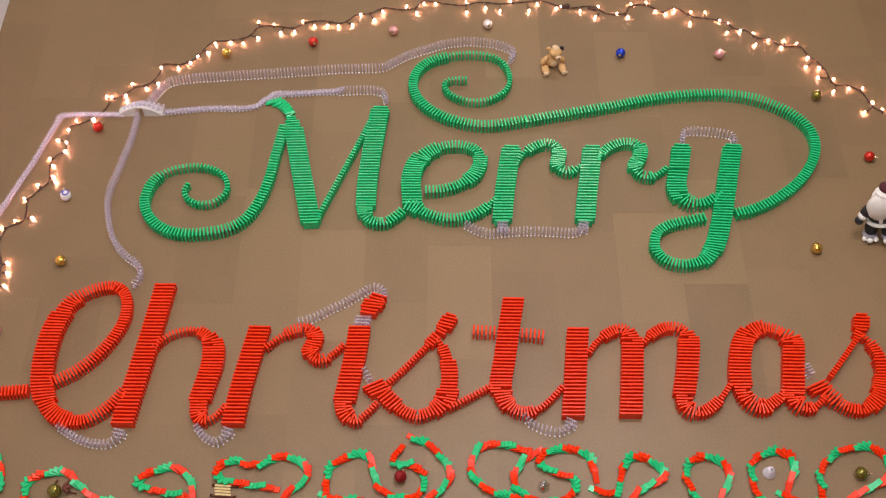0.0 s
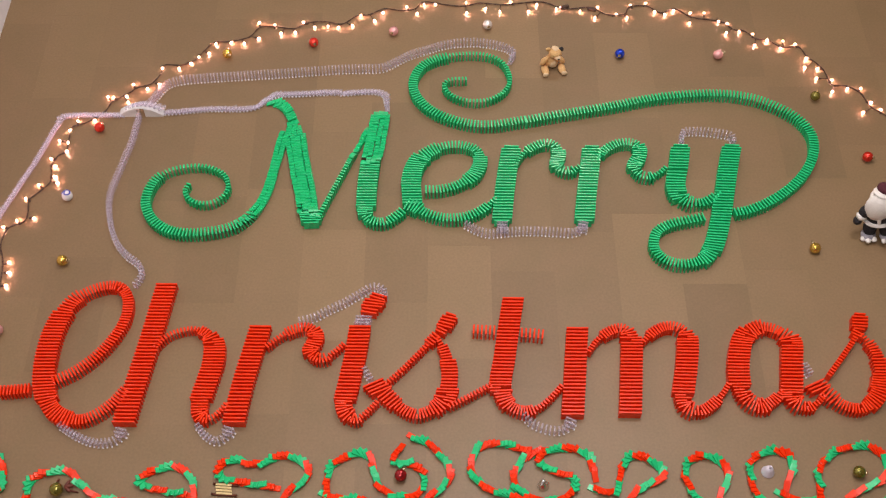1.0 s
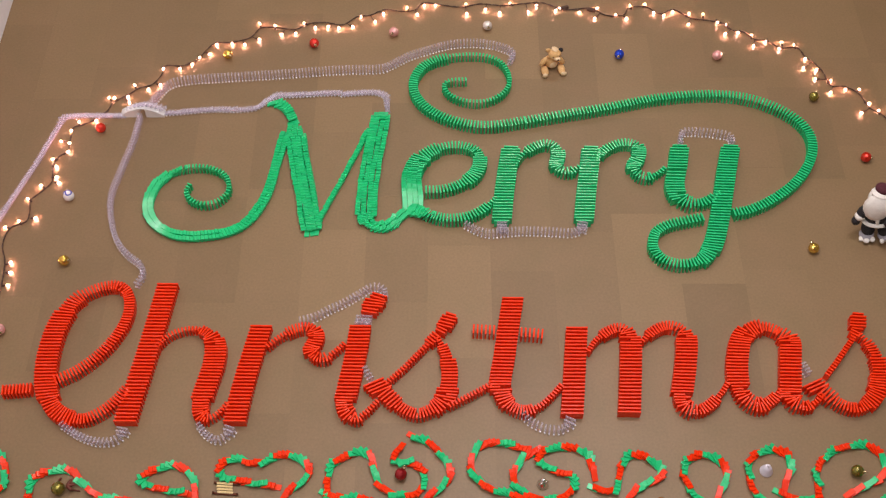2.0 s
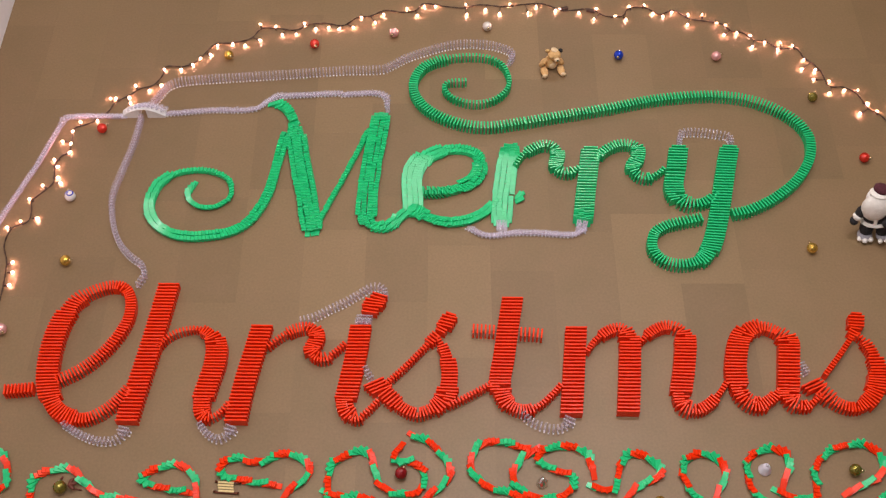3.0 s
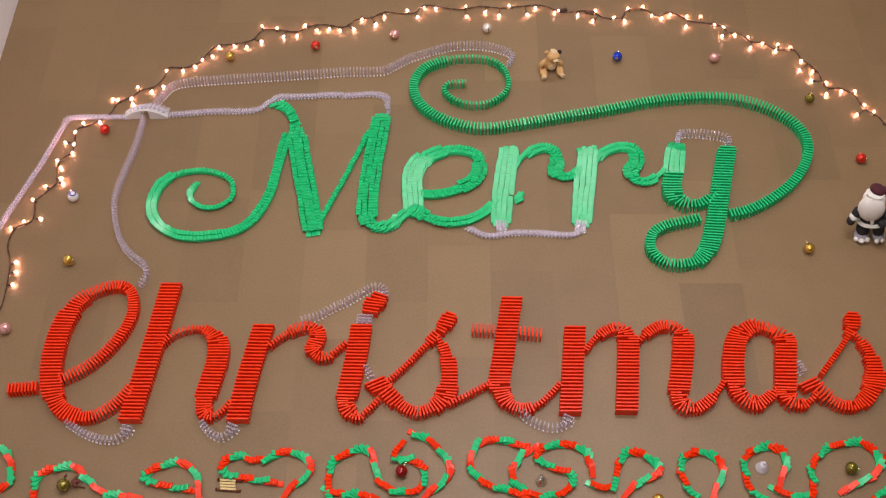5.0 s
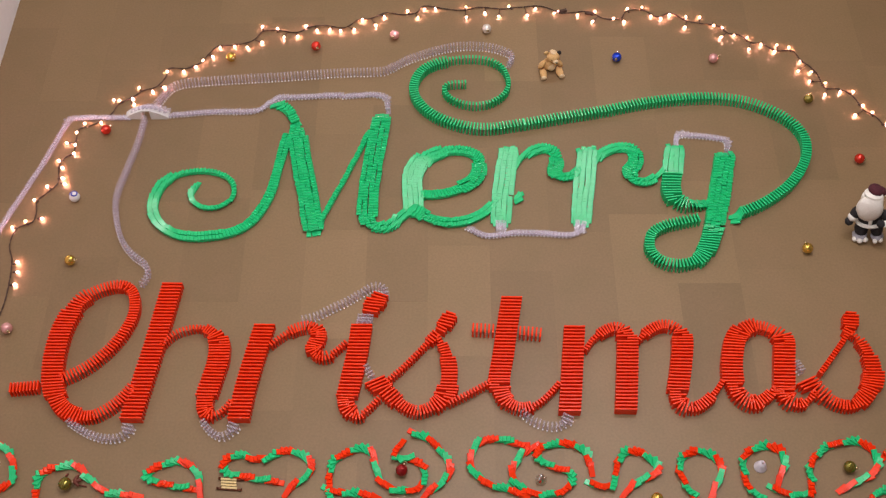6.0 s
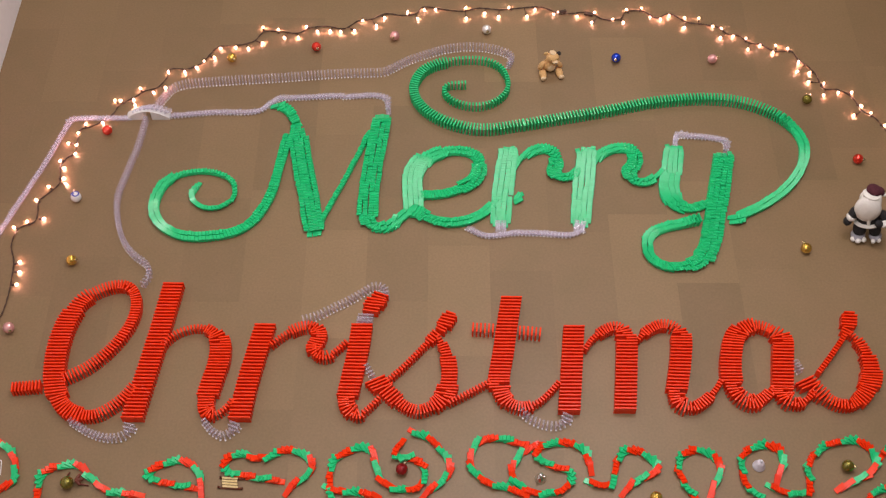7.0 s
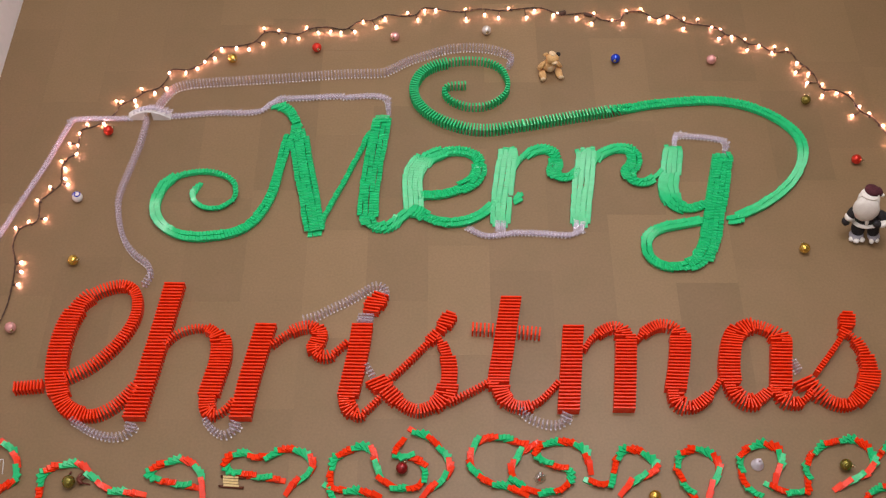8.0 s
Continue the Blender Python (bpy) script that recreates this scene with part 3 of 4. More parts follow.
domino_thing("gar14", "domino_garland", 1.647, -1.245, "fallen red and green dominoes in a curling border", "domino line", "domino border")
run("gar14", "mixed", [(1.647, -1.245), (1.717, -1.202), (1.793, -1.170), (1.837, -1.117), (1.828, -1.054), (1.765, -1.019), (1.692, -1.026), (1.631, -1.047), (1.577, -1.085), (1.548, -1.137), (1.542, -1.197), (1.526, -1.245), (1.462, -1.253), (1.396, -1.236)],
    1, 0.0170, fallen=True)

# ---- string of lights ----


def glow(name, colour, strength):
    m, nodes, links, bsdf = material(name)
    bsdf.inputs["Base Color"].default_value = (*colour, 1)
    bsdf.inputs["Emission Color"].default_value = (*colour, 1)
    bsdf.inputs["Emission Strength"].default_value = strength
    bsdf.inputs["Roughness"].default_value = 0.2
    return m


BULB = glow("lit_bulb_glass", (1.0, 0.46, 0.37), 260)
CABLE = plain("dark_cable", (0.050, 0.022, 0.014), (0.075, 0.034, 0.022), 0.5, scale=120)


def lathe(bm, profile, steps=12, m=Matrix()):
    """A turned shape from (radius, height) pairs."""
    rings = []
    for r, z in profile:
        rings.append([bm.verts.new(m @ Vector((r * math.cos(2 * math.pi * i / steps), r * math.sin(2 * math.pi * i / steps), z))) for i in range(steps)])
    for low, high in zip(rings, rings[1:]):
        for i in range(steps):
            bm.faces.new((low[i], low[(i + 1) % steps], high[(i + 1) % steps], high[i]))
    bm.faces.new(rings[0][::-1])
    bm.faces.new(rings[-1])
    return bm


def tube(bm, line, radius, steps=6):
    """A round cord along a line of places."""
    rings = []
    for k, p in enumerate(line):
        way = (line[min(k + 1, len(line) - 1)] - line[max(k - 1, 0)]).normalized()
        side = way.cross(Vector((0, 0, 1)))
        side = side.normalized() if side.length > 1e-4 else Vector((1, 0, 0))
        up = side.cross(way)
        rings.append([bm.verts.new(p + radius * (math.cos(a) * side + math.sin(a) * up)) for a in [2 * math.pi * i / steps for i in range(steps)]])
    for a, b in zip(rings, rings[1:]):
        for i in range(steps):
            bm.faces.new((a[i], a[(i + 1) % steps], b[(i + 1) % steps], b[i]))
    bm.faces.new(rings[0])
    bm.faces.new(rings[-1][::-1])
    return smooth(bm)


lights = thing("string_lights", 0, 1.55, 0, 0, label="lit warm white string lights on dark cable around the greeting", category="string lights")
CORD = []


def cord(points):
    line, _ = spline(points, 0.012)
    line = [Vector((p.x, p.y - 1.55, 0.0035 + 0.002 * abs(math.sin(9 * p.x + 7 * p.y)))) for p in line]
    CORD.extend(line)
    # two strands twisted round each other
    for strand in (0, math.pi):
        twisted = []
        for k, p in enumerate(line):
            way = line[min(k + 1, len(line) - 1)] - line[max(k - 1, 0)]
            aside = Vector((way.y, -way.x, 0)).normalized()
            turn = 0.9 * k + strand
            twisted.append(p + aside * 0.0024 * math.cos(turn) + Vector((0, 0, 0.0022 + 0.0018 * math.sin(turn))))
        part("cable", tube(bmesh.new(), twisted, 0.0020), CABLE, lights)


bulb_mesh = bpy.data.meshes.new("bulb")
bm = smooth(lathe(bmesh.new(), [(0.0028, 0.0), (0.0035, 0.003), (0.0037, 0.006), (0.0028, 0.009), (0.0009, 0.012)], 10))
bm.to_mesh(bulb_mesh)
bm.free()
bulb_mesh.materials.append(BULB)
socket_mesh = bpy.data.meshes.new("socket")
bm = smooth(lathe(bmesh.new(), [(0.0030, -0.020), (0.0050, -0.017), (0.0052, -0.004), (0.0046, 0.001)], 8))
bm.to_mesh(socket_mesh)
bm.free()
socket_mesh.materials.append(CABLE)


def bulbs(places):
    for x, y in places:
        p = Vector((x, y - 1.55, 0.0085))
        near = min(CORD, key=lambda q: (q.xy - p.xy).length)
        way = p.xy - near.xy
        if way.length < 0.004:
            way = Vector((0.2, -1))
        if way.length > 0.034:
            short = near.xy + way.normalized() * 0.012
            part("cable", tube(bmesh.new(), [near, Vector((*short, 0.004)), Vector((*(p.xy - way.normalized() * 0.018), 0.006))], 0.0022), CABLE, lights)
        turn = Matrix.Rotation(math.atan2(way.y, way.x), 4, "Z") @ Matrix.Rotation(math.pi / 2 - 0.12, 4, "Y")
        bulb = new("bulb", bulb_mesh)
        bulb.parent = lights
        bulb.matrix_basis = Matrix.Translation(p) @ turn
        socket = new("socket", socket_mesh)
        socket.parent = bulb


cord([(-2.063, -0.489), (-2.033, -0.311), (-2.045, -0.095), (-2.080, 0.017), (-2.065, 0.115), (-1.998, 0.155), (-1.992, 0.215), (-2.003, 0.283), (-1.978, 0.317), (-1.923, 0.387), (-1.925, 0.440), (-1.934, 0.511), (-1.911, 0.565), (-1.879, 0.590), (-1.880, 0.656), (-1.880, 0.746), (-1.840, 0.765), (-1.784, 0.799), (-1.726, 0.864), (-1.704, 0.922), (-1.631, 0.977), (-1.588, 1.020), (-1.522, 1.048), (-1.482, 1.120), (-1.470, 1.181), (-1.381, 1.181), (-1.311, 1.222), (-1.274, 1.285), (-1.227, 1.348), (-1.146, 1.356), (-1.044, 1.390), (-0.990, 1.463), (-0.899, 1.467)])
cord([(-0.899, 1.467), (-0.806, 1.454), (-0.732, 1.497), (-0.641, 1.506), (-0.548, 1.489), (-0.474, 1.550), (-0.398, 1.563), (-0.322, 1.607), (-0.229, 1.594), (-0.152, 1.607), (-0.106, 1.661), (0.019, 1.638), (0.112, 1.629), (0.205, 1.652), (0.329, 1.638), (0.423, 1.652), (0.547, 1.661), (0.669, 1.607), (0.793, 1.620), (0.839, 1.607), (0.897, 1.563), (0.990, 1.563), (1.026, 1.620), (1.120, 1.629), (1.192, 1.576), (1.272, 1.607), (1.357, 1.541), (1.462, 1.519), (1.535, 1.497)])
cord([(1.535, 1.497), (1.574, 1.446), (1.633, 1.433), (1.685, 1.377), (1.744, 1.369), (1.811, 1.314), (1.901, 1.314), (1.933, 1.243), (1.971, 1.202), (2.004, 1.141), (2.029, 1.040), (2.100, 1.032), (2.163, 0.981), (2.200, 0.883), (2.260, 0.826), (2.311, 0.675), (2.332, 0.404)])
bulbs([(-2.024, -0.085), (-2.012, -0.139), (-2.012, -0.210), (-2.082, 0.119), (-2.027, 0.152), (-1.960, 0.175), (-2.010, 0.287), (-1.964, 0.370), (-1.909, 0.426), (-1.889, 0.391), (-1.937, 0.540), (-1.922, 0.494), (-1.918, 0.657), (-1.880, 0.650), (-1.881, 0.584), (-1.884, 0.731), (-1.856, 0.780), (-1.773, 0.799), (-1.726, 0.946), (-1.697, 0.946), (-1.636, 0.961), (-1.609, 1.033), (-1.624, 0.922), (-1.538, 1.013), (-1.484, 1.045)])
bulbs([(-1.480, 1.161), (-1.391, 1.161), (-1.336, 1.194), (-1.298, 1.244), (-1.250, 1.268), (-1.216, 1.340), (-1.135, 1.348), (-1.068, 1.340), (-0.997, 1.489), (-0.996, 1.378), (-0.913, 1.472), (-0.872, 1.420), (-0.800, 1.425), (-0.753, 1.498), (-0.696, 1.468), (-0.623, 1.476), (-0.565, 1.468), (-0.495, 1.476), (-0.449, 1.555), (-0.374, 1.515), (-0.330, 1.577), (-0.195, 1.612), (-0.142, 1.572), (-0.105, 1.643), (-0.043, 1.643)])
bulbs([(0.130, 1.577), (0.127, 1.643), (0.235, 1.612), (0.312, 1.585), (0.376, 1.652), (0.469, 1.590), (0.515, 1.643), (0.622, 1.607), (0.653, 1.612), (0.750, 1.590), (0.833, 1.541), (0.845, 1.612), (0.942, 1.559), (1.002, 1.541), (1.035, 1.630), (1.114, 1.643), (1.160, 1.585), (1.210, 1.563), (1.263, 1.594), (1.347, 1.568), (1.341, 1.498), (1.429, 1.563), (1.499, 1.511), (1.547, 1.481), (1.532, 1.420)])
bulbs([(1.604, 1.433), (1.669, 1.403), (1.670, 1.331), (1.742, 1.365), (1.802, 1.310), (1.824, 1.348), (1.889, 1.327), (1.930, 1.235), (1.911, 1.165), (1.980, 1.153), (1.961, 1.085), (2.029, 1.068), (2.020, 0.993), (2.103, 1.013), (2.166, 1.005), (2.196, 0.915), (2.153, 0.849), (2.241, 0.857), (2.290, 0.780), (2.303, 0.650)])

for x, y, turn in ((0.670, 1.620, 20), (0.817, 1.603, -15)):
    plug = part("plug", box(bmesh.new(), -0.024, 0.024, -0.010, 0.010, 0.0, 0.016, 0.003), CABLE, lights, "dark plastic plug")
    plug.matrix_basis = pose(x, y - 1.55, 0.0002, 0, 0, turn)

# ---- ornaments ----


def shiny(name, a, b, rough=0.12, metal=0.85):
    return plain(name, a, b, rough, metal, scale=55, relief=0.004, coat=0.3)


GOLD = shiny("gold_foil", (0.70, 0.42, 0.07), (0.82, 0.54, 0.12), 0.2)
BALLS = {
    "gold": GOLD,
    "red": shiny("red_foil", (0.62, 0.02, 0.012), (0.75, 0.05, 0.02), 0.18, 0.5),
    "dark red": shiny("dark_red_foil", (0.28, 0.008, 0.012), (0.38, 0.015, 0.02), 0.1, 0.5),
    "pink": shiny("pink_foil", (0.78, 0.36, 0.36), (0.88, 0.50, 0.48), 0.22, 0.5),
    "white": shiny("white_foil", (0.72, 0.66, 0.62), (0.84, 0.79, 0.75), 0.25, 0.4),
    "blue": shiny("blue_foil", (0.01, 0.04, 0.50), (0.02, 0.08, 0.68), 0.12, 0.5),
    "olive": shiny("olive_foil", (0.20, 0.17, 0.025), (0.30, 0.25, 0.05), 0.18, 0.7),
}
CAP = shiny("cap_metal", (0.6, 0.5, 0.3), (0.7, 0.6, 0.4), 0.25, 1.0)
PEARL = plain("white_glaze", (0.75, 0.73, 0.74), (0.82, 0.80, 0.81), 0.2)
INK = plain("blue_glaze", (0.02, 0.03, 0.42), (0.03, 0.05, 0.52), 0.25)


def ornament(colour, x, y, turn, r=0.026, mat=None, label=""):
    ball = thing("christmas_ornament", x, y, 0, turn, label=label or "shiny %s ball ornament lying on the floor" % colour,
                 category="ornament", group="ball ornaments")
    bm = bmesh.new()
    bmesh.ops.create_uvsphere(bm, u_segments=24, v_segments=14, radius=r, matrix=Matrix.Translation((0, 0, r)))
    for v in bm.verts:
        rib = 1 + 0.010 * math.cos(8 * math.atan2(v.co.y, v.co.x))
        v.co.x, v.co.y = v.co.x * rib, v.co.y * rib
    part("ball", smooth(bm), mat or BALLS[colour], ball)
    tip = Matrix.Translation((0, 0, r)) @ Matrix.Rotation(radians(70), 4, "X")
    part("cap", smooth(lathe(bmesh.new(), [(0.0075, r - 0.002), (0.0075, r + 0.005), (0.005, r + 0.007)], 10, tip)), CAP, ball, "ribbed metal cap")
    ring = [tip @ Vector((0.004 * math.cos(a), 0, r + 0.010 + 0.004 * math.sin(a))) for a in [i * math.pi / 6 for i in range(13)]]
    part("loop", tube(bmesh.new(), ring, 0.0007, 5), CAP, ball)
    return ball


for colour, x, y, turn in (("gold", -1.144, 1.247, 40), ("red", -0.691, 1.331, 20), ("pink", -0.265, 1.415, -20), ("white", 0.241, 1.463, 10),
                           ("blue", 0.938, 1.247, -15), ("pink", 1.458, 1.239, 100), ("olive", 1.918, 0.945, 150), ("red", 2.102, 0.539, 60),
                           ("gold", 1.740, -0.013, 200), ("gold", -1.766, -0.083, 80), ("red", -1.733, 0.731, 120), ("pink", -1.984, -0.457, 30),
                           ("dark red", -0.174, -1.152, 150), ("olive", 1.712, -1.137, 70), ("gold", 0.886, -1.279, 10)):
    ornament(colour, x, y, turn)
patterned = ornament("white", -1.814, 0.296, 200, mat=PEARL, label="white ball ornament with blue painted scrolls")
scroll = [Vector((0, 0, 0.026)) + 0.0262 * Vector((math.sin(p) * math.cos(q), math.sin(p) * math.sin(q), math.cos(p)))
          for p, q in [(0.25 + 0.045 * i, -1.2 + 0.42 * i) for i in range(18)]]
part("painted_scroll", tube(bmesh.new(), scroll, 0.0034, 6), INK, patterned, "blue painted scroll")

# clear bell
GLAZE = clear_plastic("milky_glass", 0.78, 0.08)
bell = thing("bell_ornament", 1.342, -1.127, 0, 0, label="small clear glass bell standing on the floor", category="ornament")
part("cup", smooth(lathe(bmesh.new(), [(0.028, 0.0), (0.027, 0.006), (0.021, 0.014), (0.018, 0.030), (0.013, 0.040), (0.006, 0.044)], 20)), GLAZE, bell)
part("handle", smooth(lathe(bmesh.new(), [(0.005, 0.043), (0.004, 0.048), (0.007, 0.053), (0.004, 0.058)], 12)), GLAZE, bell)

# silver bell shape
SILVER = shiny("silver", (0.70, 0.69, 0.70), (0.82, 0.81, 0.82), 0.2, 0.9)
silver = thing("silver_bell_ornament", 0.411, -1.187, 0, 20, label="small silver bell ornament with a bow", category="ornament")
part("skirt", smooth(lathe(bmesh.new(), [(0.025, 0.0), (0.024, 0.005), (0.016, 0.016), (0.013, 0.030), (0.008, 0.036)], 16)), SILVER, silver)
part("knob", smooth(lathe(bmesh.new(), [(0.006, 0.035), (0.010, 0.041), (0.010, 0.047), (0.004, 0.052)], 12)), SILVER, silver)
for s in (-1, 1):
    bm = bmesh.new()
    bmesh.ops.create_icosphere(bm, subdivisions=2, radius=1, matrix=Matrix.Translation((s * 0.013, -0.008, 0.034)) @ Matrix.Rotation(s * 0.5, 4, "Y") @ Matrix.Diagonal((0.010, 0.004, 0.006, 1)))
    part("bow_loop", smooth(bm), SILVER, silver)

# wire hook
hook = thing("ornament_hook", -1.884, -1.138, 0, 8, label="bent white wire ornament hook lying on the floor", category="hook")
bend = [Vector((0.008 * math.cos(a), 0.030 + 0.008 * math.sin(a), 0.0025)) for a in [i * math.pi / 8 for i in range(9)]]
part("wire", tube(bmesh.new(), [Vector((0.008, -0.032, 0.0025))] + bend + [Vector((-0.008, -0.010, 0.0025))], 0.0022, 6), PEARL, hook)

# small sled
SLAT = plain("pale_gilt_wood", (0.66, 0.47, 0.20), (0.78, 0.60, 0.30), 0.35, scale=80)
DARK_WOOD = plain("dark_wood", (0.10, 0.022, 0.010), (0.17, 0.045, 0.020), 0.4, scale=60)
sled = thing("toy_sled", -0.895, -1.205, 0, -4, label="tiny wooden sled with pale slats on dark runners", category="ornament")
for k in range(4):
    yy = -0.020 + k * 0.0125
    xx = (0.004, 0.0, -0.003, -0.004)[k]
    part("slat", box(bmesh.new(), xx - 0.033, xx + 0.033, yy - 0.0048, yy + 0.0048, 0.011, 0.015, 0.001), SLAT, sled)
for yy in (-0.024, 0.020):
    line = [Vector((-0.048, yy, 0.012)), Vector((-0.040, yy, 0.006)), Vector((0.0, yy, 0.0058)), Vector((0.045, yy, 0.0058)), Vector((0.056, yy, 0.010))]
    part("runner", tube(bmesh.new(), line, 0.0055, 8), DARK_WOOD, sled, "dark wooden runner")

# bell with a bow
RIBBON = plain("brown_ribbon", (0.11, 0.020, 0.012), (0.16, 0.035, 0.018), 0.6, scale=70)
jingle = thing("jingle_bell", -1.575, -1.215, 0, 0, label="gold jingle bell with dark red bow", category="ornament")
bm = bmesh.new()
bmesh.ops.create_uvsphere(bm, u_segments=24, v_segments=14, radius=0.028, matrix=Matrix.Translation((0, 0, 0.028)))
part("bell", smooth(bm), BALLS["olive"], jingle)
for s, q in ((1, 0.2), (1, 1.1), (1, -0.7)):
    m = Matrix.Translation((0.034, 0.012, 0.026)) @ Matrix.Rotation(q, 4, "Z") @ Matrix.Translation((0.014, 0, 0)) @ Matrix.Diagonal((0.020, 0.008, 0.009, 1))
    bm = bmesh.new()
    bmesh.ops.create_icosphere(bm, subdivisions=2, radius=1, matrix=m)
    part("bow_loop", smooth(bm), RIBBON, jingle, "dark red ribbon loop")
part("ribbon_tail", tube(bmesh.new(), [Vector((0.04, 0.0, 0.02)), Vector((0.06, 0.002, 0.008)), Vector((0.085, -0.002, 0.004))], 0.0035, 6), RIBBON, jingle)
part("ribbon_tail", tube(bmesh.new(), [Vector((0.0, 0.025, 0.03)), Vector((-0.008, 0.042, 0.012)), Vector((-0.004, 0.055, 0.006))], 0.0045, 6), RIBBON, jingle)

# ---- the crossing for two domino lines ----
BRIDGE = plain("white_card", (0.74, 0.72, 0.72), (0.80, 0.78, 0.78), 0.5, scale=40)
bridge = thing("domino_bridge", -1.539, 0.846, 0, 0, label="white card bridge carrying clear dominoes over a crossing line", category="bridge")


def ramp(x_out, x_in, high):
    bm = bmesh.new()
    steps = 8
    for y in (-0.022, 0.022):
        low = [bm.verts.new((x_out + (x_in - x_out) * i / steps, y, 0)) for i in range(steps + 1)]
        top = [bm.verts.new((x_out + (x_in - x_out) * i / steps, y, 0.010 + high * math.sin(math.pi / 2 * i / steps))) for i in range(steps + 1)]
        for i in range(steps):
            bm.faces.new((low[i], low[i + 1], top[i + 1], top[i]))
    bm.verts.ensure_lookup_table()
    n = 2 * (steps + 1)
    for base in (0, steps + 1):
        for i in range(steps):
            a = base + i
            bm.faces.new((bm.verts[a], bm.verts[a + 1], bm.verts[a + 1 + n], bm.verts[a + n]))
    for i in (0, steps):
        bm.faces.new((bm.verts[i], bm.verts[i + steps + 1], bm.verts[i + steps + 1 + n], bm.verts[i + n]))
    bmesh.ops.recalc_face_normals(bm, faces=bm.faces)
    return bm


part("ramp", ramp(-0.112, -0.018, 0.048), BRIDGE, bridge)
part("ramp", ramp(0.112, 0.020, 0.048), BRIDGE, bridge)
part("deck", box(bmesh.new(), -0.030, 0.032, -0.021, 0.022, 0.0585, 0.062, 0.0008), BRIDGE, bridge)
for k in range(9):
    a = -0.085 + 0.0212 * k
    ob = new("domino", MESH["clear"])
    ob.parent = bridge
    rise = 0.012 + 0.048 * math.cos(min(1, abs(a) / 0.105) * math.pi / 2)
    ob.matrix_basis = Matrix.Translation((a, 0.002, rise + 0.003)) @ Matrix.Rotation(radians(-90), 4, "Z") @ Matrix.Rotation(radians(-70), 4, "X")

# ---- soft toys ----


def fur(name, a, b, relief=0.004):
    return plain(name, a, b, 0.9, 0.0, 140, relief)


def plush(name, blobs, mats):
    """Soft rounded forms grown into one mesh: (material, x, y, z, rx, ry, rz, turn)."""
    bm = bmesh.new()
    for k, x, y, z, rx, ry, rz, turn in blobs:
        got = bmesh.ops.create_icosphere(bm, subdivisions=3, radius=1, matrix=Matrix.Translation((x, y, z)) @ Matrix.Rotation(radians(turn), 4, "Y") @ Matrix.Diagonal((rx, ry, rz, 1)))
        for v in got["verts"]:
            v.co += 0.0016 * noise.noise_vector(v.co * 160)
            for face in v.link_faces:
                face.material_index = k
    return link_mesh(name, smooth(bm), mats)


TAN = fur("tan_fur", (0.62, 0.36, 0.14), (0.76, 0.47, 0.21))
PALE = fur("pale_fur", (0.76, 0.54, 0.31), (0.82, 0.62, 0.40))
BLACK = fur("black_felt", (0.012, 0.011, 0.013), (0.03, 0.026, 0.028))
CREAM = fur("cream_fur", (0.80, 0.76, 0.71), (0.88, 0.84, 0.79))
WINE = fur("wine_felt", (0.055, 0.010, 0.018), (0.10, 0.020, 0.030))
GREY = fur("grey_felt", (0.30, 0.28, 0.32), (0.42, 0.40, 0.44))
SKIN = plain("painted_face", (0.76, 0.54, 0.46), (0.82, 0.60, 0.51), 0.5)
bear = plush("teddy_bear", [
    (0, 0, 0, 0.045, 0.036, 0.032, 0.046, 0), (1, 0.004, -0.022, 0.040, 0.022, 0.014, 0.030, 0),
    (0, 0.012, -0.006, 0.112, 0.034, 0.032, 0.031, 0), (1, 0.020, -0.034, 0.104, 0.016, 0.016, 0.013, 0), (2, 0.022, -0.050, 0.108, 0.005, 0.004, 0.004, 0),
    (0, -0.022, 0.004, 0.136, 0.013, 0.008, 0.013, 0), (2, 0.044, 0.002, 0.130, 0.012, 0.010, 0.015, 0), (1, 0.014, 0.002, 0.140, 0.020, 0.018, 0.008, 20),
    (2, 0.000, -0.034, 0.116, 0.003, 0.003, 0.003, 0), (2, 0.030, -0.031, 0.117, 0.003, 0.003, 0.003, 0),
    (0, -0.045, -0.014, 0.062, 0.014, 0.015, 0.036, 24), (0, 0.046, -0.012, 0.058, 0.014, 0.015, 0.036, -30),
    (0, -0.040, -0.042, 0.017, 0.019, 0.040, 0.017, 0), (0, 0.046, -0.042, 0.017, 0.019, 0.040, 0.017, 0),
    (1, -0.044, -0.078, 0.019, 0.015, 0.008, 0.017, 0), (1, 0.052, -0.078, 0.019, 0.015, 0.008, 0.017, 0)], [TAN, PALE, BLACK])
bear.matrix_world = pose(0.572, 1.186, 0, 0, 0, 8) @ Matrix.Diagonal((1.03, 1.03, 0.86, 1))
tagged(bear, "tan plush teddy bear sitting on the floor", "toy")
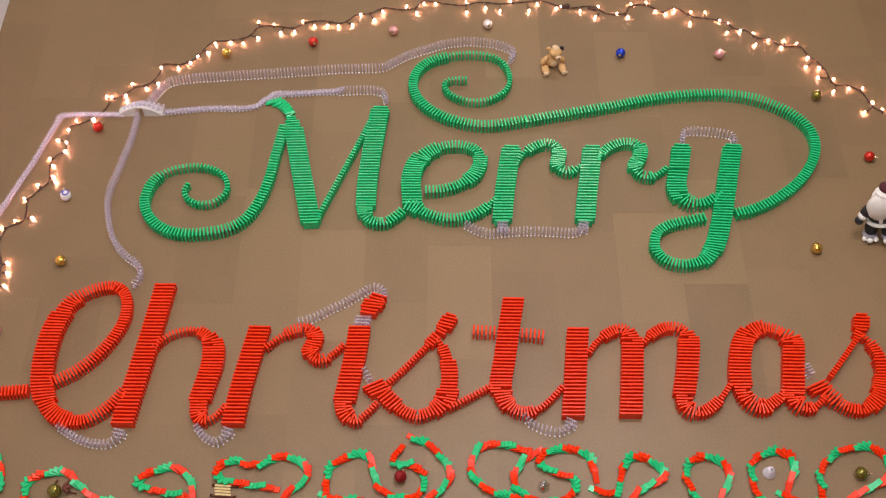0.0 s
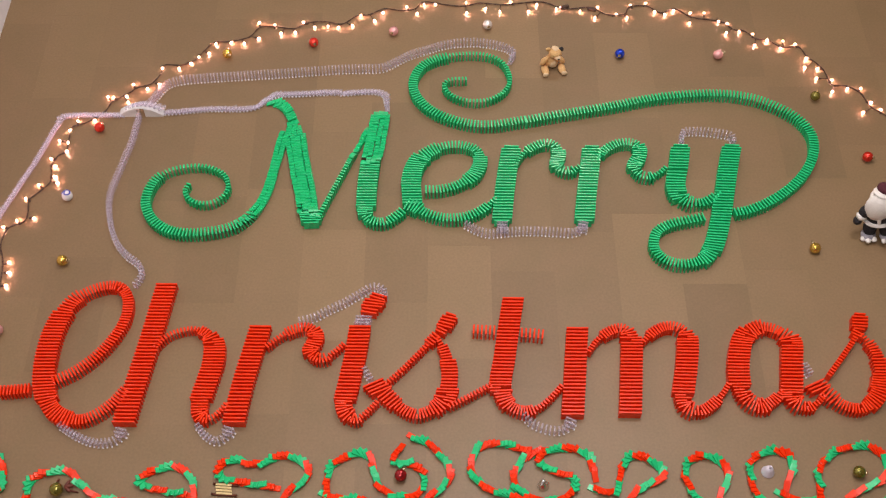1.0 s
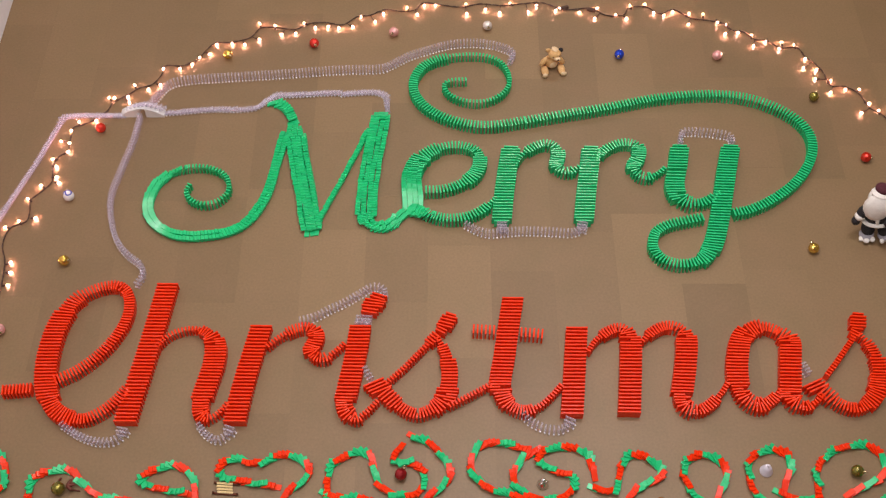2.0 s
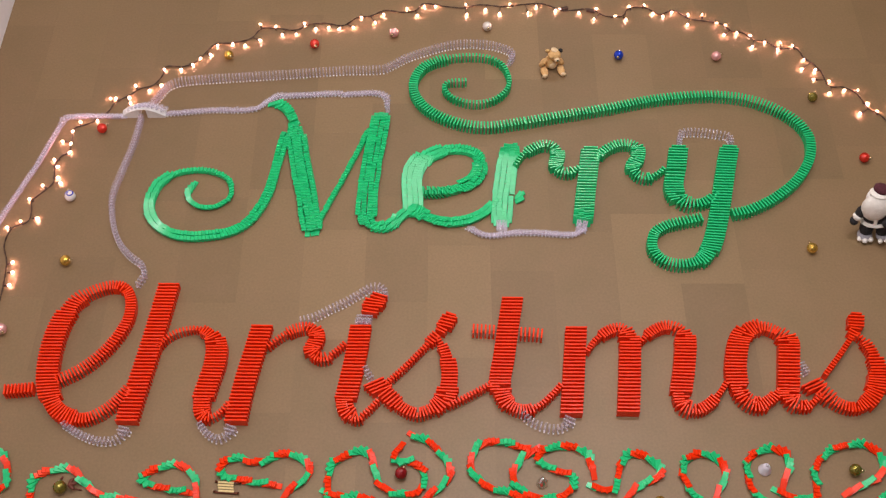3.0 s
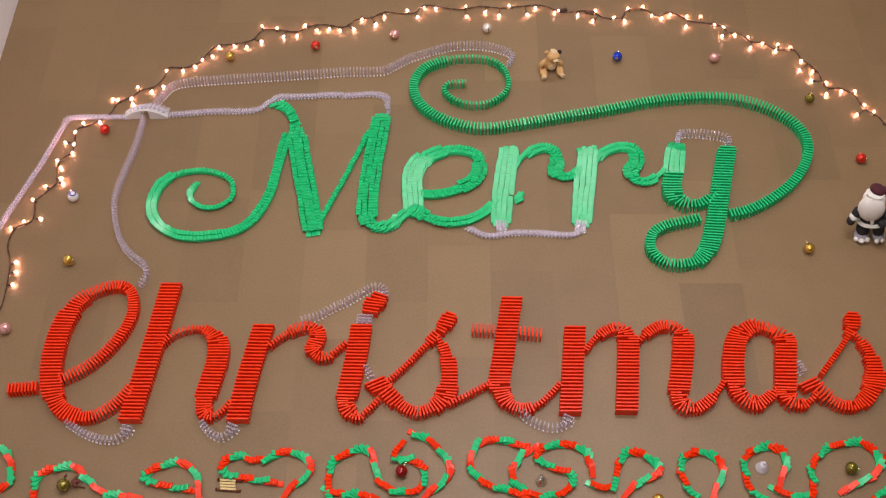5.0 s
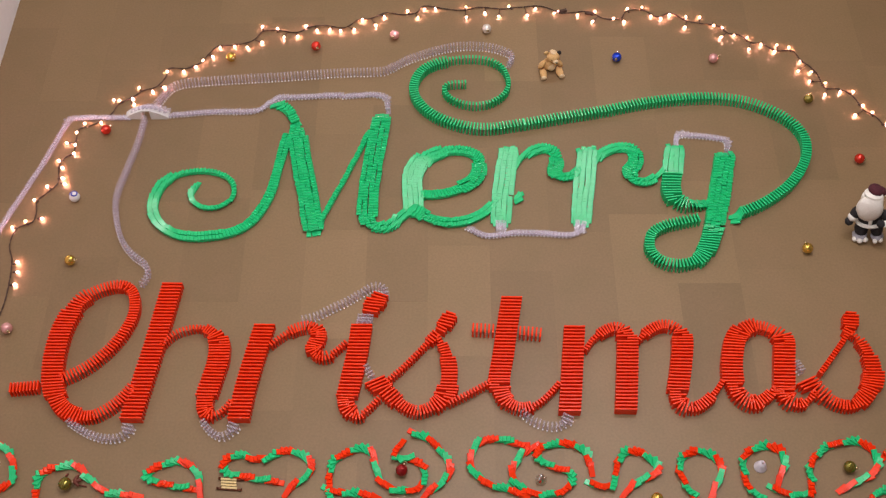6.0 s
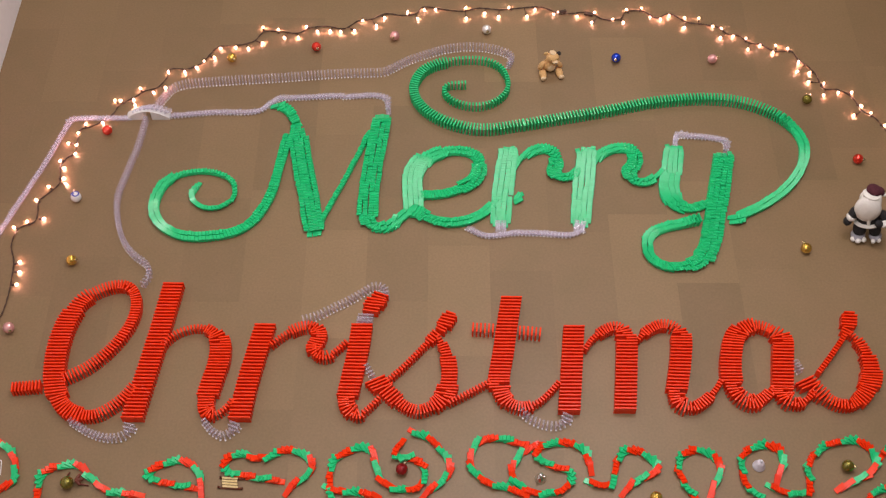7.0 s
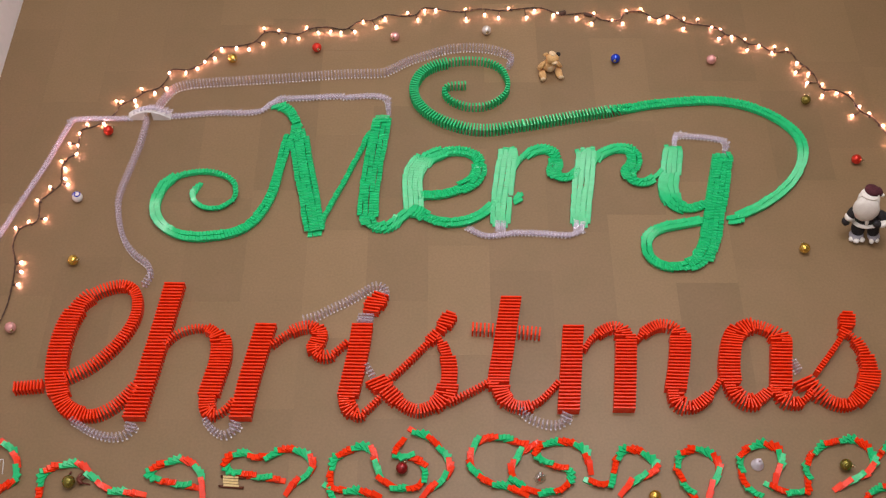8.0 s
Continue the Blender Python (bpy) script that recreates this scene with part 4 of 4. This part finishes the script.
doll = plush("bearded_doll", [
    (0, 0, 0, 0.165, 0.075, 0.055, 0.075, 0), (1, 0, -0.004, 0.120, 0.085, 0.062, 0.016, 0), (1, 0.002, -0.052, 0.170, 0.012, 0.010, 0.050, 0),
    (0, -0.042, 0, 0.065, 0.040, 0.042, 0.052, 0), (0, 0.045, 0, 0.065, 0.036, 0.040, 0.050, 0),
    (4, -0.048, -0.012, 0.026, 0.044, 0.050, 0.016, 0), (4, 0.050, -0.010, 0.026, 0.038, 0.046, 0.016, 0),
    (1, -0.075, -0.045, 0.020, 0.016, 0.018, 0.014, 0), (1, -0.046, -0.058, 0.020, 0.018, 0.018, 0.014, 0), (1, -0.014, -0.046, 0.020, 0.016, 0.018, 0.014, 0),
    (1, 0.040, -0.052, 0.020, 0.014, 0.018, 0.013, 0), (1, 0.070, -0.040, 0.020, 0.014, 0.018, 0.013, 0),
    (0, -0.086, -0.026, 0.190, 0.028, 0.030, 0.050, 22), (0, 0.090, -0.024, 0.175, 0.028, 0.030, 0.050, -30), (1, -0.100, -0.034, 0.168, 0.027, 0.029, 0.022, 22),
    (1, 0.092, -0.056, 0.155, 0.026, 0.028, 0.020, -30), (0, -0.116, -0.040, 0.142, 0.025, 0.025, 0.026, 0), (0, 0.060, -0.068, 0.158, 0.024, 0.022, 0.022, 0),
    (3, 0, -0.014, 0.285, 0.050, 0.046, 0.048, 0), (1, -0.010, -0.038, 0.238, 0.076, 0.040, 0.086, 8), (1, -0.046, -0.014, 0.275, 0.018, 0.030, 0.050, 0),
    (1, 0.046, -0.014, 0.275, 0.018, 0.030, 0.050, 0), (1, 0.004, -0.012, 0.318, 0.054, 0.048, 0.013, 12), (3, 0, -0.062, 0.280, 0.010, 0.010, 0.009, 0),
    (2, 0.016, 0.006, 0.334, 0.046, 0.044, 0.026, 16), (2, 0.050, 0.010, 0.326, 0.030, 0.026, 0.022, 42), (1, 0.074, 0.006, 0.306, 0.012, 0.012, 0.012, 0)], [BLACK, CREAM, WINE, SKIN, GREY])
doll.matrix_world = pose(2.050, 0.068, 0.002, -12, -12, -14) @ Matrix.Diagonal((0.80, 0.86, 0.86, 1))
tagged(doll, "bearded plush doll in dark suit with cream trim", "toy")

# ---- unseen ceiling panels ----
# assumed frames around the added lamps
FRAME = plain("white_metal", (0.7, 0.7, 0.7), (0.76, 0.76, 0.76), 0.4)
for px, py, watts, tint in PANELS:
    panel = thing("unseen_ceiling_light", px, py, 6.0, 0, label="unseen, assumed ceiling light panel in white metal frame", category="lamp", group="ceiling lights")
    for x0, x1, y0, y1 in ((-0.66, 0.66, 0.31, 0.35), (-0.66, 0.66, -0.35, -0.31), (-0.66, -0.61, -0.308, 0.308), (0.61, 0.66, -0.308, 0.308)):
        part("frame_bar", box(bmesh.new(), x0, x1, y0, y1, -0.1, -0.001, 0.004), FRAME, panel)

# ---- floor tiles ----
TILE_W, TILE_L = 0.2937, 0.61
tile_mesh = {}


def tile_data(x0, x1, y0, y1, mat):
    key = (round(x1 - x0, 3), round(y1 - y0, 3), mat.name)
    if key not in tile_mesh:
        bm = box(bmesh.new(), 0.0, key[0], 0.0, key[1], -0.006, 0.0, 0.00015)
        me = bpy.data.meshes.new("tile")
        bm.to_mesh(me)
        bm.free()
        me.materials.append(mat)
        tile_mesh[key] = me
    return tile_mesh[key]


rest = bmesh.new()
stagger = random.Random(11)
column = -8
# tiles that differ plainly from the rest: (column, row from the joint named below)
TONES = {(0, -1): PALE_TILE, (4, 0): PALE_TILE, (3, -1): PALE_TILE, (2, 0): DARK_TILE, (-3, 1): DARK_TILE, (6, 0): DARK_TILE, (-1, 0): DARK_TILE,
         (5, 1): DARK_TILE, (1, 1): PALE_TILE, (-5, 0): DARK_TILE, (-2, -1): PALE_TILE}
while -0.071 + column * TILE_W < EAST:
    x0 = max(WEST, -0.071 + column * TILE_W)
    x1 = min(EAST, -0.071 + (column + 1) * TILE_W)
    shift = {3: 0.208, 4: -0.196, 2: 1.32, 0: 0.02}.get(column, stagger.uniform(0, TILE_L))
    y0 = SOUTH
    edge = shift - TILE_L * math.ceil((shift - SOUTH) / TILE_L)
    while y0 < NORTH:
        edge += TILE_L
        y1 = min(NORTH, edge)
        if y1 - y0 > 0.01 and x1 - x0 > 0.004:
            if -1.9 < (y0 + y1) / 2 < 2.7:
                tone = TONES.get((column, round((y0 - shift) / TILE_L)), FLOOR)
                tile = new("tile", tile_data(x0, x1, y0, y1, tone))
                tile.parent = floor_ob
                tile.matrix_basis = Matrix.Translation((x0, y0, 0))
            else:
                box(rest, x0 + 0.0003, x1 - 0.0003, y0 + 0.0003, y1 - 0.0003, -0.006, 0.0)
        y0 = y1
    column += 1
tagged(part("outer_tiles", rest, FLOOR, floor_ob), kind="stuff")


# seconds after a domino is struck, and the share of its fall
FALL = ((0.0, 0.0), (0.09, 0.2), (0.18, 0.68), (0.27, 1.0))


def motions():
    for ob, begin, place, lying, turn, yaw, tilt in MOVES:
        def at(share):
            spot = [a + (b - a) * share for a, b in zip(place, lying)]
            return fall_pose(spot, turn + yaw * share, tilt * share)

        now = float(np.interp(-begin, [s for s, _ in FALL], [f for _, f in FALL]))
        rows = [(0.0, at(now))]
        rows += [(begin + s, at(f)) for s, f in FALL if begin + s > 0.04]
        if rows[-1][0] < 7.95:
            rows.append((8.0, rows[-1][1]))
        walk(ob, rows)


motions()
